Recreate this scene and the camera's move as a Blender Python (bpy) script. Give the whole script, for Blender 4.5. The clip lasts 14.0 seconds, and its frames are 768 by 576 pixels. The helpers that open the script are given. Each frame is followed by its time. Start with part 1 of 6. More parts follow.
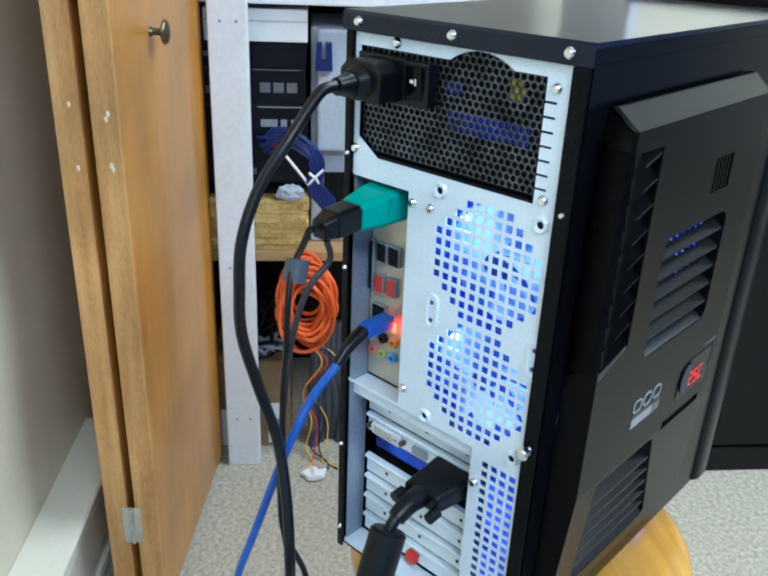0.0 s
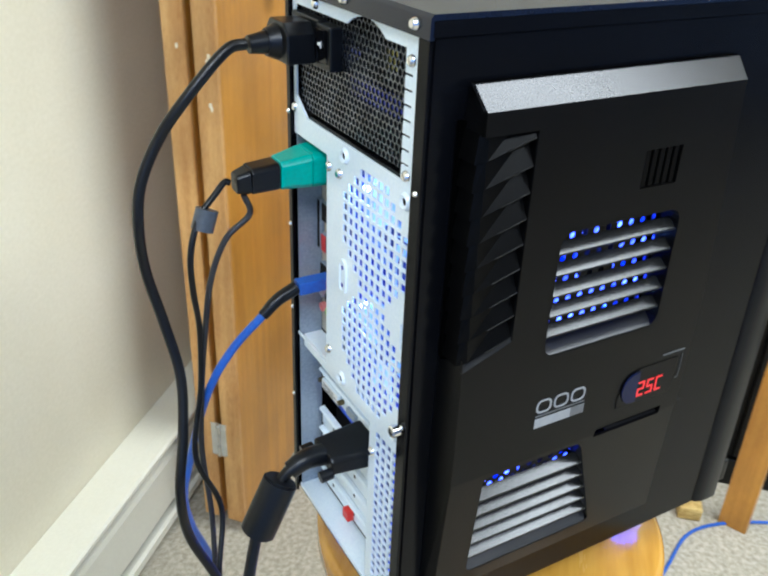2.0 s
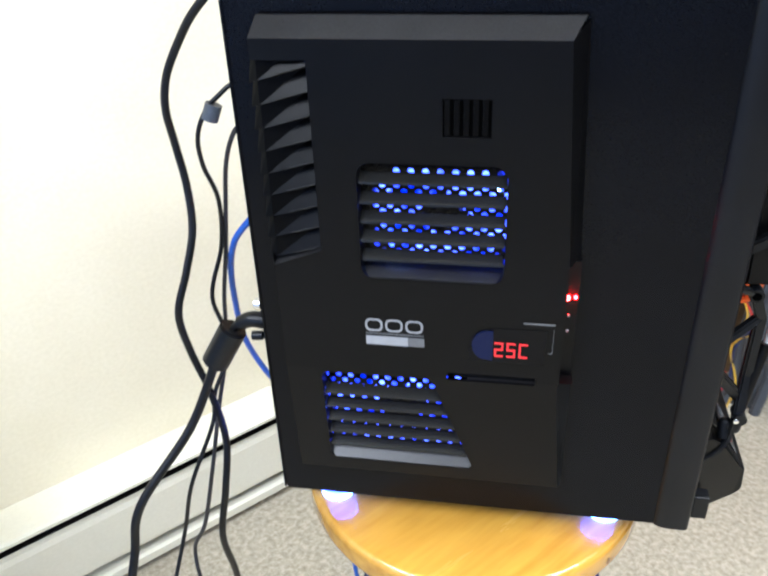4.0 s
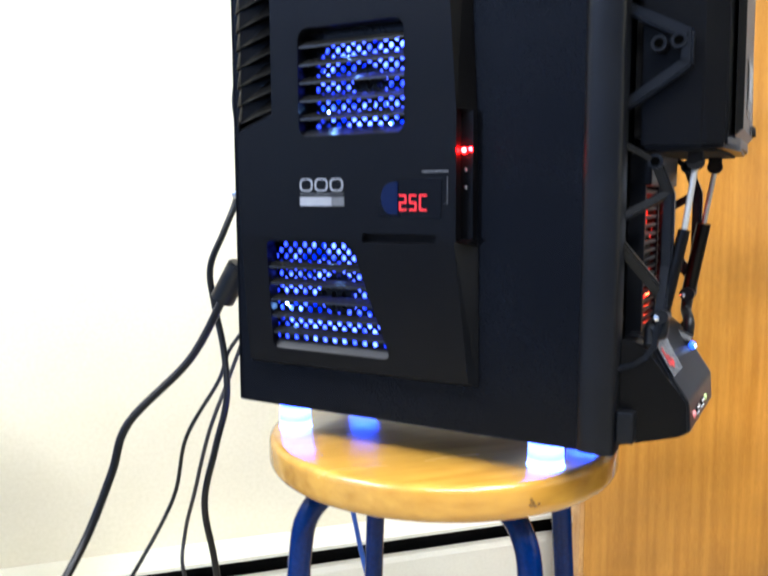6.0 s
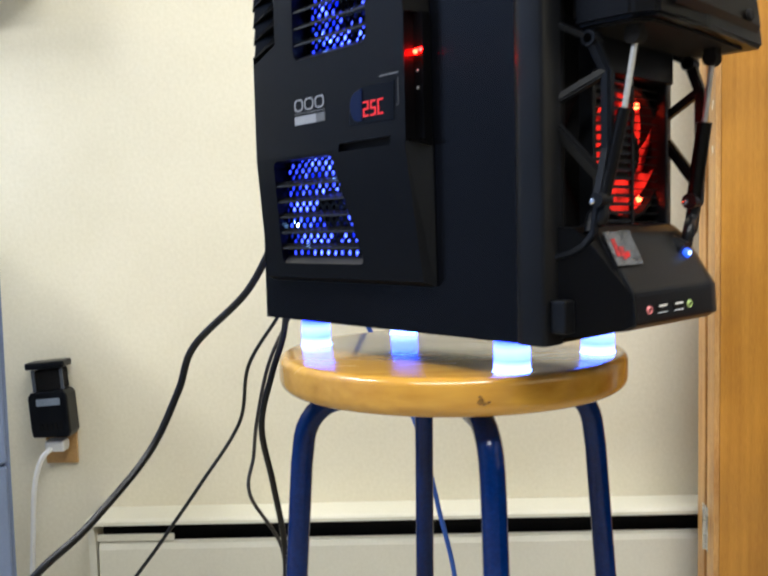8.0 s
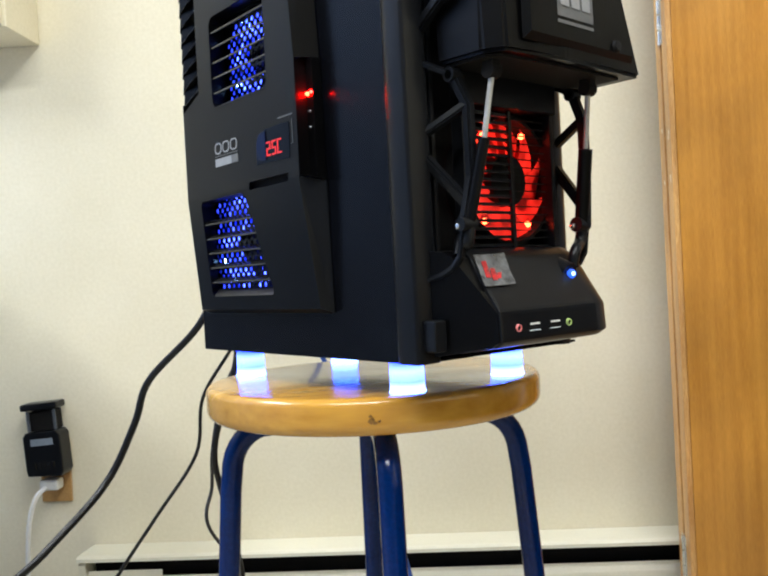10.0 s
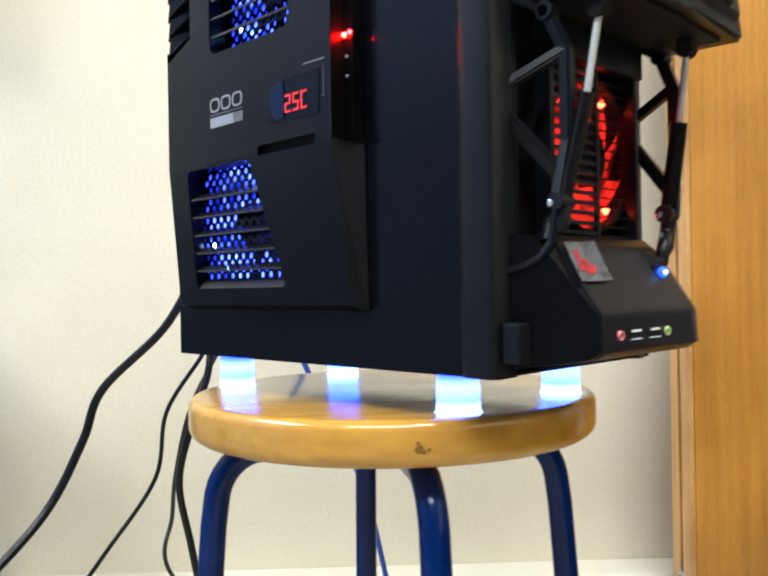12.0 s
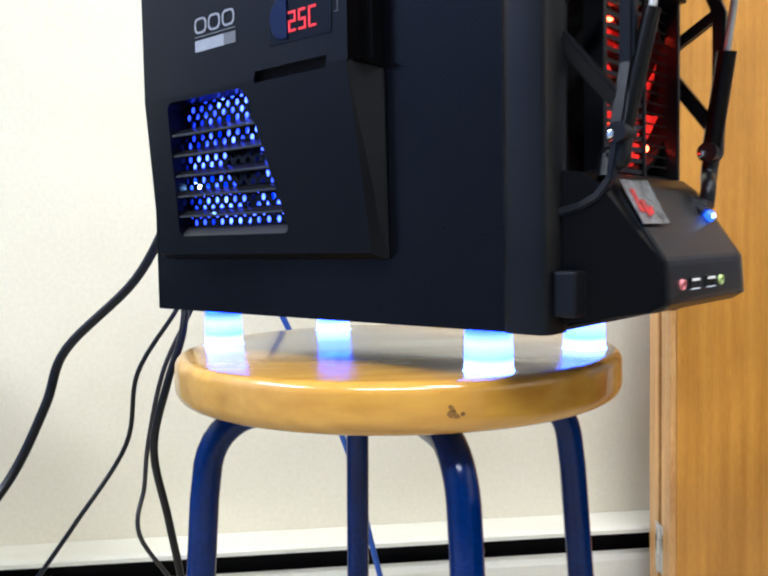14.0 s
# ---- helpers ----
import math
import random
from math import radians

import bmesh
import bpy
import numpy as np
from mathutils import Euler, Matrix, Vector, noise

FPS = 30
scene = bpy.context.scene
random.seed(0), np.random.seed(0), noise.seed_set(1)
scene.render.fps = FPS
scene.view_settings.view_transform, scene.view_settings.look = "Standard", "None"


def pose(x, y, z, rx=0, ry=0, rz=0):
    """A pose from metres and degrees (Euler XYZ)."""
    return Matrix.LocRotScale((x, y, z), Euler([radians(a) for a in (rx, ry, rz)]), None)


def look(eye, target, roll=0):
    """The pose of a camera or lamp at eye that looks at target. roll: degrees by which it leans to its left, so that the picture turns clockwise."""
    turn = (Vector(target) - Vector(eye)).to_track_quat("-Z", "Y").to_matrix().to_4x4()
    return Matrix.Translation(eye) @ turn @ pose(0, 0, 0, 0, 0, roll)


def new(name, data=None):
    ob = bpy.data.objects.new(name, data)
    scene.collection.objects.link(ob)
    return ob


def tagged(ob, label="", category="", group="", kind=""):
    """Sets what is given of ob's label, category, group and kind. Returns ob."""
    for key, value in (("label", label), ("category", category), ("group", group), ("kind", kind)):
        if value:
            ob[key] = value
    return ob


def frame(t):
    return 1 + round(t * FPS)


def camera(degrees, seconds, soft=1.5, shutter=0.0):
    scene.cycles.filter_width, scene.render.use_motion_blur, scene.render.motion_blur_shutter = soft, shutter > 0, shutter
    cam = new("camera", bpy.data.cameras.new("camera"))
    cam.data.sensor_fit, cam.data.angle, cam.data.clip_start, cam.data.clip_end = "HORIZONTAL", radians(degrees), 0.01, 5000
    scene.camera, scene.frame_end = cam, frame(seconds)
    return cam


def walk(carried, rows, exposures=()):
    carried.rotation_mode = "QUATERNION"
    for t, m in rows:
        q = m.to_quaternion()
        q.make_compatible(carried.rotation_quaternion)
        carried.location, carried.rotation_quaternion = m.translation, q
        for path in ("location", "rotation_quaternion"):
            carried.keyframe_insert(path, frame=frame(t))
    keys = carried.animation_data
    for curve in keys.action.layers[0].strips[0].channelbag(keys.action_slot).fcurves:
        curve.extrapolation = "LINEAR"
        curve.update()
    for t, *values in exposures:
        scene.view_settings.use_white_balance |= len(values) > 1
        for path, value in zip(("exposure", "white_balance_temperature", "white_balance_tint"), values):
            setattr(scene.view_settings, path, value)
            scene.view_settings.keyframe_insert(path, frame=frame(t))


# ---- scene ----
cam = camera(51.18, 14.0, soft=2.2, shutter=0.5)
PATH = [
    (0, look((-0.412, 0.147, 1.093), (0.494, 0.053, 0.679), 2.43)),
    (0.5, look((-0.413, 0.141, 1.100), (0.485, 0.060, 0.667), 2.02)),
    (1, look((-0.414, 0.100, 1.121), (0.481, 0.111, 0.676), 0.57)),
    (1.5, look((-0.410, 0.013, 1.133), (0.465, 0.133, 0.663), 1.49)),
    (2, look((-0.397, -0.059, 1.108), (0.466, 0.114, 0.633), 2.39)),
    (2.5, look((-0.342, -0.141, 1.117), (0.449, 0.212, 0.617), 1.62)),
    (2.8, look((-0.285, -0.229, 1.132), (1.219, 0.653, 0.150), 3.0)),
    (3, look((-0.263, -0.291, 1.141), (1.098, 0.771, 0.130), 2.7)),
    (3.2, look((-0.262, -0.329, 1.154), (1.006, 0.781, 0.078), 1.5)),
    (5.5, look((-0.150, -0.686, 0.890), (0.186, 0.220, 0.632), 0.60)),
    (6, look((-0.114, -0.726, 0.787), (0.212, 0.212, 0.671), -0.23)),
    (6.5, look((-0.060, -0.734, 0.713), (0.158, 0.236, 0.606), 0.72)),
    (7, look((0.014, -0.735, 0.669), (0.241, 0.234, 0.575), -0.82)),
    (7.5, look((0.047, -0.756, 0.657), (0.173, 0.230, 0.551), -1.19)),
    (8, look((0.101, -0.800, 0.682), (0.120, 0.197, 0.612), -1.37)),
    (8.5, look((0.153, -0.814, 0.678), (0.157, 0.186, 0.653), -1.21)),
    (8.7, look((0.167, -0.822, 0.667), (0.184, 0.177, 0.641), -0.90)),
    (10.8, look((0.226, -0.835, 0.663), (0.167, 0.163, 0.657), -4.03)),
    (11, look((0.222, -0.815, 0.662), (0.205, 0.185, 0.646), -2.65)),
    (11.5, look((0.179, -0.764, 0.663), (0.236, 0.234, 0.635), -0.51)),
    (12, look((0.133, -0.700, 0.653), (0.193, 0.298, 0.653), -1.00)),
    (12.5, look((0.106, -0.634, 0.644), (0.221, 0.359, 0.620), -1.50)),
    (13, look((0.090, -0.591, 0.643), (0.229, 0.398, 0.602), -2.55)),
    (13.5, look((0.090, -0.590, 0.643), (0.220, 0.400, 0.597), -2.54)),
    (14, look((0.089, -0.637, 0.648), (0.222, 0.353, 0.591), -1.05)),
]
walk(cam, PATH, exposures=[(0, -0.68, 5200, 1), (1.5, -0.65, 5450, 3), (2.0, -0.48, 5750, 4), (2.5, -0.42, 5850, 6), (3.2, -0.40, 5800, 8), (5.3, 0.70, 5850, 10), (5.6, 0.53, 5950, 10), (6.0, 0.12, 5900, 10), (6.5, -0.25, 6000, 10), (7.2, -0.42, 6150, 9), (8.0, -0.52, 6350, 8), (11.0, -0.48, 6250, 6), (12.0, -0.35, 6150, 8), (12.5, -0.25, 6150, 10), (13.2, -0.24, 5850, 11), (14.0, -0.24, 5750, 11)])

# ---- light ----
world = bpy.data.worlds.new("room_surround")
scene.world = world
world.use_nodes = True
world.node_tree.nodes["Background"].inputs[0].default_value = (0.9, 0.95, 1.0, 1)
world.node_tree.nodes["Background"].inputs[1].default_value = 0.06


def lamp(name, kind, energy, color, m, size=0.3, size_y=None):
    data = bpy.data.lights.new(name, kind)
    data.energy, data.color = energy, color
    if kind == "AREA":
        data.shape = "RECTANGLE"
        data.size, data.size_y = size, size_y or size
    elif kind == "POINT":
        data.shadow_soft_size = size
    ob = new(name, data)
    ob.matrix_world = m
    return ob


# unseen lights: the first set from highlights on the tower, two added as fill
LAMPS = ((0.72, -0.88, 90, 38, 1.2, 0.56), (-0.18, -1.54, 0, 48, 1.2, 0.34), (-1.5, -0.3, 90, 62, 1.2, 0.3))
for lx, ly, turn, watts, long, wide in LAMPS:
    lamp("unseen_ceiling_light", "AREA", watts, (0.98, 0.985, 1.0), pose(lx, ly, 2.33, 0, 0, turn), long, wide)

# ---- materials ----


def material(name, dark, light, rough=0.5, metal=0.0, scale=8.0, fine=0.0, bump=0.0, stretch=(1, 1, 1), coat=0.0, spread=0.12, spec=0.5):
    """Two colours mixed by a broad and a fine noise, with uneven gloss and a little relief."""
    m = bpy.data.materials.new(name)
    m.use_nodes = True
    nt = m.node_tree
    n, l = nt.nodes, nt.links
    b = n["Principled BSDF"]
    co = n.new("ShaderNodeTexCoord")
    mp = n.new("ShaderNodeMapping")
    mp.inputs["Scale"].default_value = stretch
    l.new(co.outputs["Object"], mp.inputs["Vector"])
    big = n.new("ShaderNodeTexNoise")
    big.inputs["Scale"].default_value, big.inputs["Detail"].default_value = scale, 5
    small = n.new("ShaderNodeTexNoise")
    small.inputs["Scale"].default_value, small.inputs["Detail"].default_value = fine or scale * 14, 3
    l.new(mp.outputs["Vector"], big.inputs["Vector"])
    l.new(mp.outputs["Vector"], small.inputs["Vector"])
    mean = n.new("ShaderNodeMix")
    mean.inputs[0].default_value = 0.45
    l.new(big.outputs["Fac"], mean.inputs[2])
    l.new(small.outputs["Fac"], mean.inputs[3])
    ramp = n.new("ShaderNodeValToRGB")
    ramp.color_ramp.elements[0].position, ramp.color_ramp.elements[1].position = 0.36, 0.64
    ramp.color_ramp.elements[0].color, ramp.color_ramp.elements[1].color = (*dark, 1), (*light, 1)
    l.new(mean.outputs[0], ramp.inputs["Fac"])
    l.new(ramp.outputs["Color"], b.inputs["Base Color"])
    rr = n.new("ShaderNodeMapRange")
    rr.inputs["To Min"].default_value, rr.inputs["To Max"].default_value = max(0.02, rough - spread), min(1, rough + spread)
    l.new(big.outputs["Fac"], rr.inputs["Value"])
    l.new(rr.outputs["Result"], b.inputs["Roughness"])
    b.inputs["Metallic"].default_value = metal
    b.inputs["Coat Weight"].default_value = coat
    b.inputs["Coat Roughness"].default_value = 0.12
    b.inputs["Specular IOR Level"].default_value = spec
    if bump:
        bp = n.new("ShaderNodeBump")
        bp.inputs["Strength"].default_value, bp.inputs["Distance"].default_value = bump, 0.002
        l.new(small.outputs["Fac"], bp.inputs["Height"])
        l.new(bp.outputs["Normal"], b.inputs["Normal"])
    return m


def glow(name, color, strength, base=(0.02, 0.02, 0.02)):
    m = bpy.data.materials.new(name)
    m.use_nodes = True
    b = m.node_tree.nodes["Principled BSDF"]
    b.inputs["Base Color"].default_value = (*base, 1)
    b.inputs["Emission Color"].default_value = (*color, 1)
    b.inputs["Emission Strength"].default_value = strength
    b.inputs["Roughness"].default_value = 0.35
    return m


def patchy(m, low, high, scale):
    """Varies a glow at random, painting the scatter of light."""
    n, l = m.node_tree.nodes, m.node_tree.links
    co, tx, ramp = n.new("ShaderNodeTexCoord"), n.new("ShaderNodeTexNoise"), n.new("ShaderNodeValToRGB")
    tx.inputs["Scale"].default_value, tx.inputs["Detail"].default_value = scale, 1
    ramp.color_ramp.elements[0].position, ramp.color_ramp.elements[1].position = 0.38, 0.66
    ramp.color_ramp.elements[0].color, ramp.color_ramp.elements[1].color = (*low, 1), (*high, 1)
    l.new(co.outputs["Object"], tx.inputs["Vector"])
    l.new(tx.outputs["Fac"], ramp.inputs["Fac"])
    l.new(ramp.outputs["Color"], n["Principled BSDF"].inputs["Emission Color"])


def banded(m, stops):
    """A glow that changes with height, brightest where the diode sits."""
    n, l = m.node_tree.nodes, m.node_tree.links
    co, sep, ramp = n.new("ShaderNodeTexCoord"), n.new("ShaderNodeSeparateXYZ"), n.new("ShaderNodeValToRGB")
    while len(ramp.color_ramp.elements) < len(stops):
        ramp.color_ramp.elements.new(0.5)
    for e, (at, c) in zip(ramp.color_ramp.elements, stops):
        e.position, e.color = at, (*c, 1)
    l.new(co.outputs["Generated"], sep.inputs[0])
    l.new(sep.outputs["Z"], ramp.inputs["Fac"])
    l.new(ramp.outputs["Color"], n["Principled BSDF"].inputs["Emission Color"])


def wood(name, dark, light, stretch, rough=0.35, coat=0.3, fine=60.0, relief=0.12):
    """Long grain along the axis that is stretched least, with slow tone drift and pores."""
    m = material(name, dark, light, rough, 0, 3.0, fine, relief, stretch, coat)
    nt = m.node_tree
    n, l = nt.nodes, nt.links
    b = n["Principled BSDF"]
    co = n.new("ShaderNodeTexCoord")
    drift = n.new("ShaderNodeTexNoise")
    drift.inputs["Scale"].default_value, drift.inputs["Detail"].default_value = 4.0, 4
    l.new(co.outputs["Object"], drift.inputs["Vector"])
    mr = n.new("ShaderNodeMapRange")
    mr.inputs["From Min"].default_value, mr.inputs["From Max"].default_value = 0.35, 0.68
    mr.inputs["To Min"].default_value, mr.inputs["To Max"].default_value = 1.15, 0.72
    l.new(drift.outputs["Fac"], mr.inputs["Value"])
    mul = n.new("ShaderNodeVectorMath")
    mul.operation = "SCALE"
    src = b.inputs["Base Color"].links[0].from_socket
    l.new(src, mul.inputs[0])
    l.new(mr.outputs["Result"], mul.inputs["Scale"])
    l.new(mul.outputs["Vector"], b.inputs["Base Color"])
    return m


M_WALL = material("cream_wall_paint", (0.75, 0.69, 0.51), (0.83, 0.77, 0.595), 0.55, 0, 5.0, 160, 0.08)
M_CEIL = material("ceiling_white", (0.75, 0.75, 0.72), (0.82, 0.82, 0.8), 0.8, 0, 6.0)
M_CARPET = material("speckled_carpet", (0.30, 0.265, 0.19), (0.60, 0.55, 0.44), 0.95, 0, 110.0, 480, 0.8, (1, 1, 1), 0, 0.04, 0.1)
M_HEATER = material("heater_enamel", (0.77, 0.74, 0.60), (0.83, 0.80, 0.66), 0.4, 0, 6.0, 200, 0.03)
# for black parts, and for shade painted into gaps, holes and below the hood
M_DARK = material("black_and_gap_shade", (0.004, 0.004, 0.004), (0.010, 0.009, 0.009), 0.8, 0, 20, 0, 0, (1, 1, 1), 0, 0.1, 0.2)
M_DOOR = wood("door_veneer", (0.42, 0.173, 0.018), (0.61, 0.285, 0.042), (26, 26, 1.1), 0.33, 0.25)
M_DOOR_EDGE = wood("door_edge_pine", (0.44, 0.19, 0.045), (0.72, 0.42, 0.15), (20, 20, 1.6), 0.42, 0.15)
M_SEAT = wood("seat_varnished_pine", (0.47, 0.22, 0.024), (0.68, 0.37, 0.055), (1.2, 9, 9), 0.22, 0.5, 11.0, 0.03)
M_KNOT = material("dark_wood_knot", (0.09, 0.036, 0.006), (0.30, 0.15, 0.025), 0.3, 0, 300, 900, 0.2)
M_SHELF = wood("shelf_wood", (0.30, 0.17, 0.06), (0.48, 0.30, 0.13), (8, 1.2, 8), 0.5, 0.1)
M_LEG = material("blue_leg_paint", (0.0, 0.010, 0.072), (0.0, 0.018, 0.118), 0.15, 0, 18, 300, 0.05, (1, 1, 1), 0.0, 0.05, 0.24)
M_STEEL = material("zinc_steel", (0.75, 0.85, 0.94), (0.86, 0.94, 1.0), 0.34, 0.12, 18, 420, 0.05, (1, 1, 1))
# for dull fittings, and for shade painted on the recess walls
M_STEEL_DULL_SHADE = material("zinc_steel_dull_shade", (0.26, 0.31, 0.38), (0.38, 0.44, 0.52), 0.4, 0.45, 18, 420, 0.05)
M_BLACK_STEEL = material("black_painted_steel", (0.0018, 0.002, 0.003), (0.0032, 0.0036, 0.005), 0.2, 0, 9, 700, 0.015, (1, 1, 1), 0.0, 0.05, 0.12)
M_LID = material("black_lid_paint", (0.0035, 0.006, 0.016), (0.006, 0.010, 0.024), 0.16, 0, 9, 900, 0.03, (1, 1, 1), 0.4, 0.04, 0.12)
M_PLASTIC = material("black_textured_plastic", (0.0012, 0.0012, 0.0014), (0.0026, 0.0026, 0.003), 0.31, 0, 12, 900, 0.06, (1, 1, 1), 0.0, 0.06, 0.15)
M_FRAME = material("black_bezel_plastic", (0.003, 0.0034, 0.0044), (0.006, 0.0066, 0.008), 0.32, 0, 14, 900, 0.04, (1, 1, 1), 0.0, 0.06, 0.22)
M_GRILLE = material("dark_wire_grille", (0.025, 0.028, 0.034), (0.14, 0.155, 0.18), 0.2, 0.85, 60, 700, 0.3)
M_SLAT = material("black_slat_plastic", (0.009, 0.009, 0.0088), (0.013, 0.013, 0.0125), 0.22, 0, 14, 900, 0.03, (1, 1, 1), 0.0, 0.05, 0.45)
# two lighter copies of the cover's plastic, for edges that catch the light
M_LIT_SILL = material("lit_sill_plastic", (0.010, 0.010, 0.011), (0.018, 0.018, 0.019), 0.34, 0, 14, 900, 0.06, (1, 1, 1), 0.0, 0.06, 0.5)
M_LIT_FACET = material("lit_facet_plastic", (0.010, 0.010, 0.011), (0.018, 0.018, 0.019), 0.2, 0, 14, 900, 0.04, (1, 1, 1), 0.0, 0.05, 0.3)
M_GLOSS = material("glossy_smoked_plastic", (0.002, 0.002, 0.0025), (0.004, 0.004, 0.005), 0.1, 0, 6, 0, 0, (1, 1, 1), 0.0, 0.04, 0.13)
# black without gloss: paints shade into eyelets, inset, louvre back and top ledge
M_SHADE_BLACK = material("shade_black_plastic", (0.0006, 0.0006, 0.0006), (0.0014, 0.0014, 0.0014), 0.7, 0, 14, 900, 0.05, (1, 1, 1), 0.0, 0.06, 0.0)
# the blue of this lens is a reflection put into its colour
M_LENS = material("lens_blue_reflection", (0.002, 0.005, 0.030), (0.003, 0.008, 0.042), 0.1, 0, 8, 0, 0, (1, 1, 1), 0.0, 0.04, 0.2)
M_LOUVRE = material("black_louvre_plastic", (0.0012, 0.0012, 0.0013), (0.0022, 0.0022, 0.0024), 0.3, 0, 14, 900, 0.05, (1, 1, 1), 0.0, 0.06, 0.07)
M_WALL_BLUE = material("blue_reflection_wall", (0.20, 0.30, 0.56), (0.26, 0.37, 0.66), 0.6, 0, 5.0, 160, 0.08)
M_CABLE = material("black_cable_jacket", (0.002, 0.002, 0.0024), (0.0042, 0.0042, 0.0048), 0.34, 0, 30, 0, 0, (1, 1, 1), 0.0, 0.08, 0.35)
M_CABLE_GREY = material("grey_cable_jacket", (0.014, 0.013, 0.015), (0.026, 0.024, 0.027), 0.45, 0, 30)
M_PLUG = material("black_plug_plastic", (0.002, 0.0025, 0.004), (0.004, 0.005, 0.007), 0.34, 0, 30, 400, 0.06, (1, 1, 1), 0.0, 0.08, 0.3)
M_FERRITE = material("grey_ferrite_plastic", (0.05, 0.06, 0.075), (0.08, 0.09, 0.11), 0.45, 0, 30)
M_BLUE_CABLE = material("blue_network_cable", (0.018, 0.085, 0.42), (0.03, 0.13, 0.52), 0.36, 0, 30)
M_GREEN = material("teal_plug_plastic", (0.0, 0.30, 0.24), (0.01, 0.38, 0.31), 0.35, 0, 30)
M_WHITE = material("white_plastic", (0.74, 0.74, 0.72), (0.82, 0.82, 0.80), 0.4, 0, 20)
M_WHITE_PAINT = material("white_post_paint", (0.74, 0.75, 0.75), (0.84, 0.85, 0.85), 0.5, 0, 7, 90, 0.08)
M_TAN = material("tan_io_shield", (0.50, 0.44, 0.33), (0.62, 0.56, 0.44), 0.35, 0.4, 24)
M_RED = material("red_plastic", (0.55, 0.02, 0.015), (0.68, 0.04, 0.03), 0.35)
M_PINK = material("pink_jack", (0.72, 0.20, 0.20), (0.82, 0.28, 0.28), 0.4)
M_LIME = material("lime_jack", (0.38, 0.52, 0.16), (0.48, 0.62, 0.22), 0.4)
M_SKY = material("sky_jack", (0.10, 0.35, 0.75), (0.15, 0.42, 0.85), 0.4)
M_ORANGE_JACK = material("orange_jack", (0.7, 0.3, 0.05), (0.8, 0.38, 0.08), 0.4)
M_SILVER_PRINT = material("silver_print", (0.27, 0.28, 0.30), (0.36, 0.37, 0.39), 0.35, 0.2)
M_GREY_PRINT = material("grey_print", (0.10, 0.103, 0.11), (0.15, 0.155, 0.16), 0.4, 0.1)
M_CHROME = material("chrome", (0.78, 0.78, 0.78), (0.86, 0.86, 0.86), 0.16, 1.0, 10)
M_ROD = material("satin_steel_rod", (0.40, 0.40, 0.39), (0.50, 0.50, 0.48), 0.38, 0.5, 40)
M_BRASS = material("aged_brass", (0.10, 0.085, 0.05), (0.22, 0.18, 0.10), 0.3, 0.9, 40)
M_HINGE = material("hinge_metal", (0.6, 0.6, 0.58), (0.75, 0.75, 0.73), 0.25, 0.9, 40)
M_ORANGE = material("orange_cord", (0.72, 0.10, 0.012), (0.88, 0.17, 0.03), 0.42, 0, 30)
M_CARD = material("brown_cardboard", (0.20, 0.125, 0.06), (0.30, 0.20, 0.10), 0.85, 0, 12, 200, 0.1)
M_STRAW = material("layered_tan_board", (0.40, 0.24, 0.05), (0.74, 0.54, 0.20), 0.8, 0, 20, 120, 0.4, (1, 1, 3))
M_BOX_BLACK = material("black_printed_carton", (0.003, 0.003, 0.005), (0.007, 0.007, 0.010), 0.35, 0, 10, 0, 0, (1, 1, 1), 0.0, 0.1, 0.25)
M_GREY_BOX = material("grey_blue_plastic", (0.42, 0.46, 0.52), (0.52, 0.56, 0.62), 0.45, 0, 10)
M_CABINET = material("blue_grey_cabinet_paint", (0.14, 0.185, 0.29), (0.18, 0.23, 0.35), 0.4, 0, 8, 300, 0.05)
M_PLATE = material("brown_outlet_plate", (0.40, 0.22, 0.07), (0.52, 0.31, 0.12), 0.4, 0, 20)
M_BLACK_FURN = material("black_laminate", (0.003, 0.003, 0.003), (0.006, 0.006, 0.006), 0.4, 0, 6, 200, 0.05, (1, 1, 1), 0.0, 0.1, 0.25)
M_NAVY = material("navy_cable", (0.004, 0.012, 0.09), (0.008, 0.022, 0.15), 0.4)
M_YELLOW = material("yellow_wire", (0.75, 0.45, 0.03), (0.85, 0.55, 0.05), 0.4)
M_FILM = material("clear_film_badge", (0.03, 0.032, 0.036), (0.13, 0.135, 0.145), 0.16, 0, 90, 200, 0.5, (1, 1, 1), 0.5)
M_MARK = material("worn_red_print", (0.10, 0.008, 0.010), (0.70, 0.022, 0.026), 0.3, 0, 200, 700, 0.2)
M_GREEN_BOARD = material("psu_parts_yellow", (0.45, 0.38, 0.03), (0.60, 0.50, 0.06), 0.5)

# fan plastics emit: the diodes' light is painted into blades and bodies
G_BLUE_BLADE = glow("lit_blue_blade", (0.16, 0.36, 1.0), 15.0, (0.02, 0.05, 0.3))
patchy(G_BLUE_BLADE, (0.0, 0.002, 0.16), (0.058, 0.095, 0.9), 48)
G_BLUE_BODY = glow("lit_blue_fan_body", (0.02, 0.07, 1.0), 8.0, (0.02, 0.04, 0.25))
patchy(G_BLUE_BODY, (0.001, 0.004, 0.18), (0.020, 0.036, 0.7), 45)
G_BLUE_RING = glow("lit_blue_ring", (0.008, 0.035, 1.0), 0.35, (0.02, 0.04, 0.25))
G_REAR_GLOW = glow("rear_blue_glow", (0.02, 0.07, 1.0), 0.85, (0.02, 0.04, 0.25))
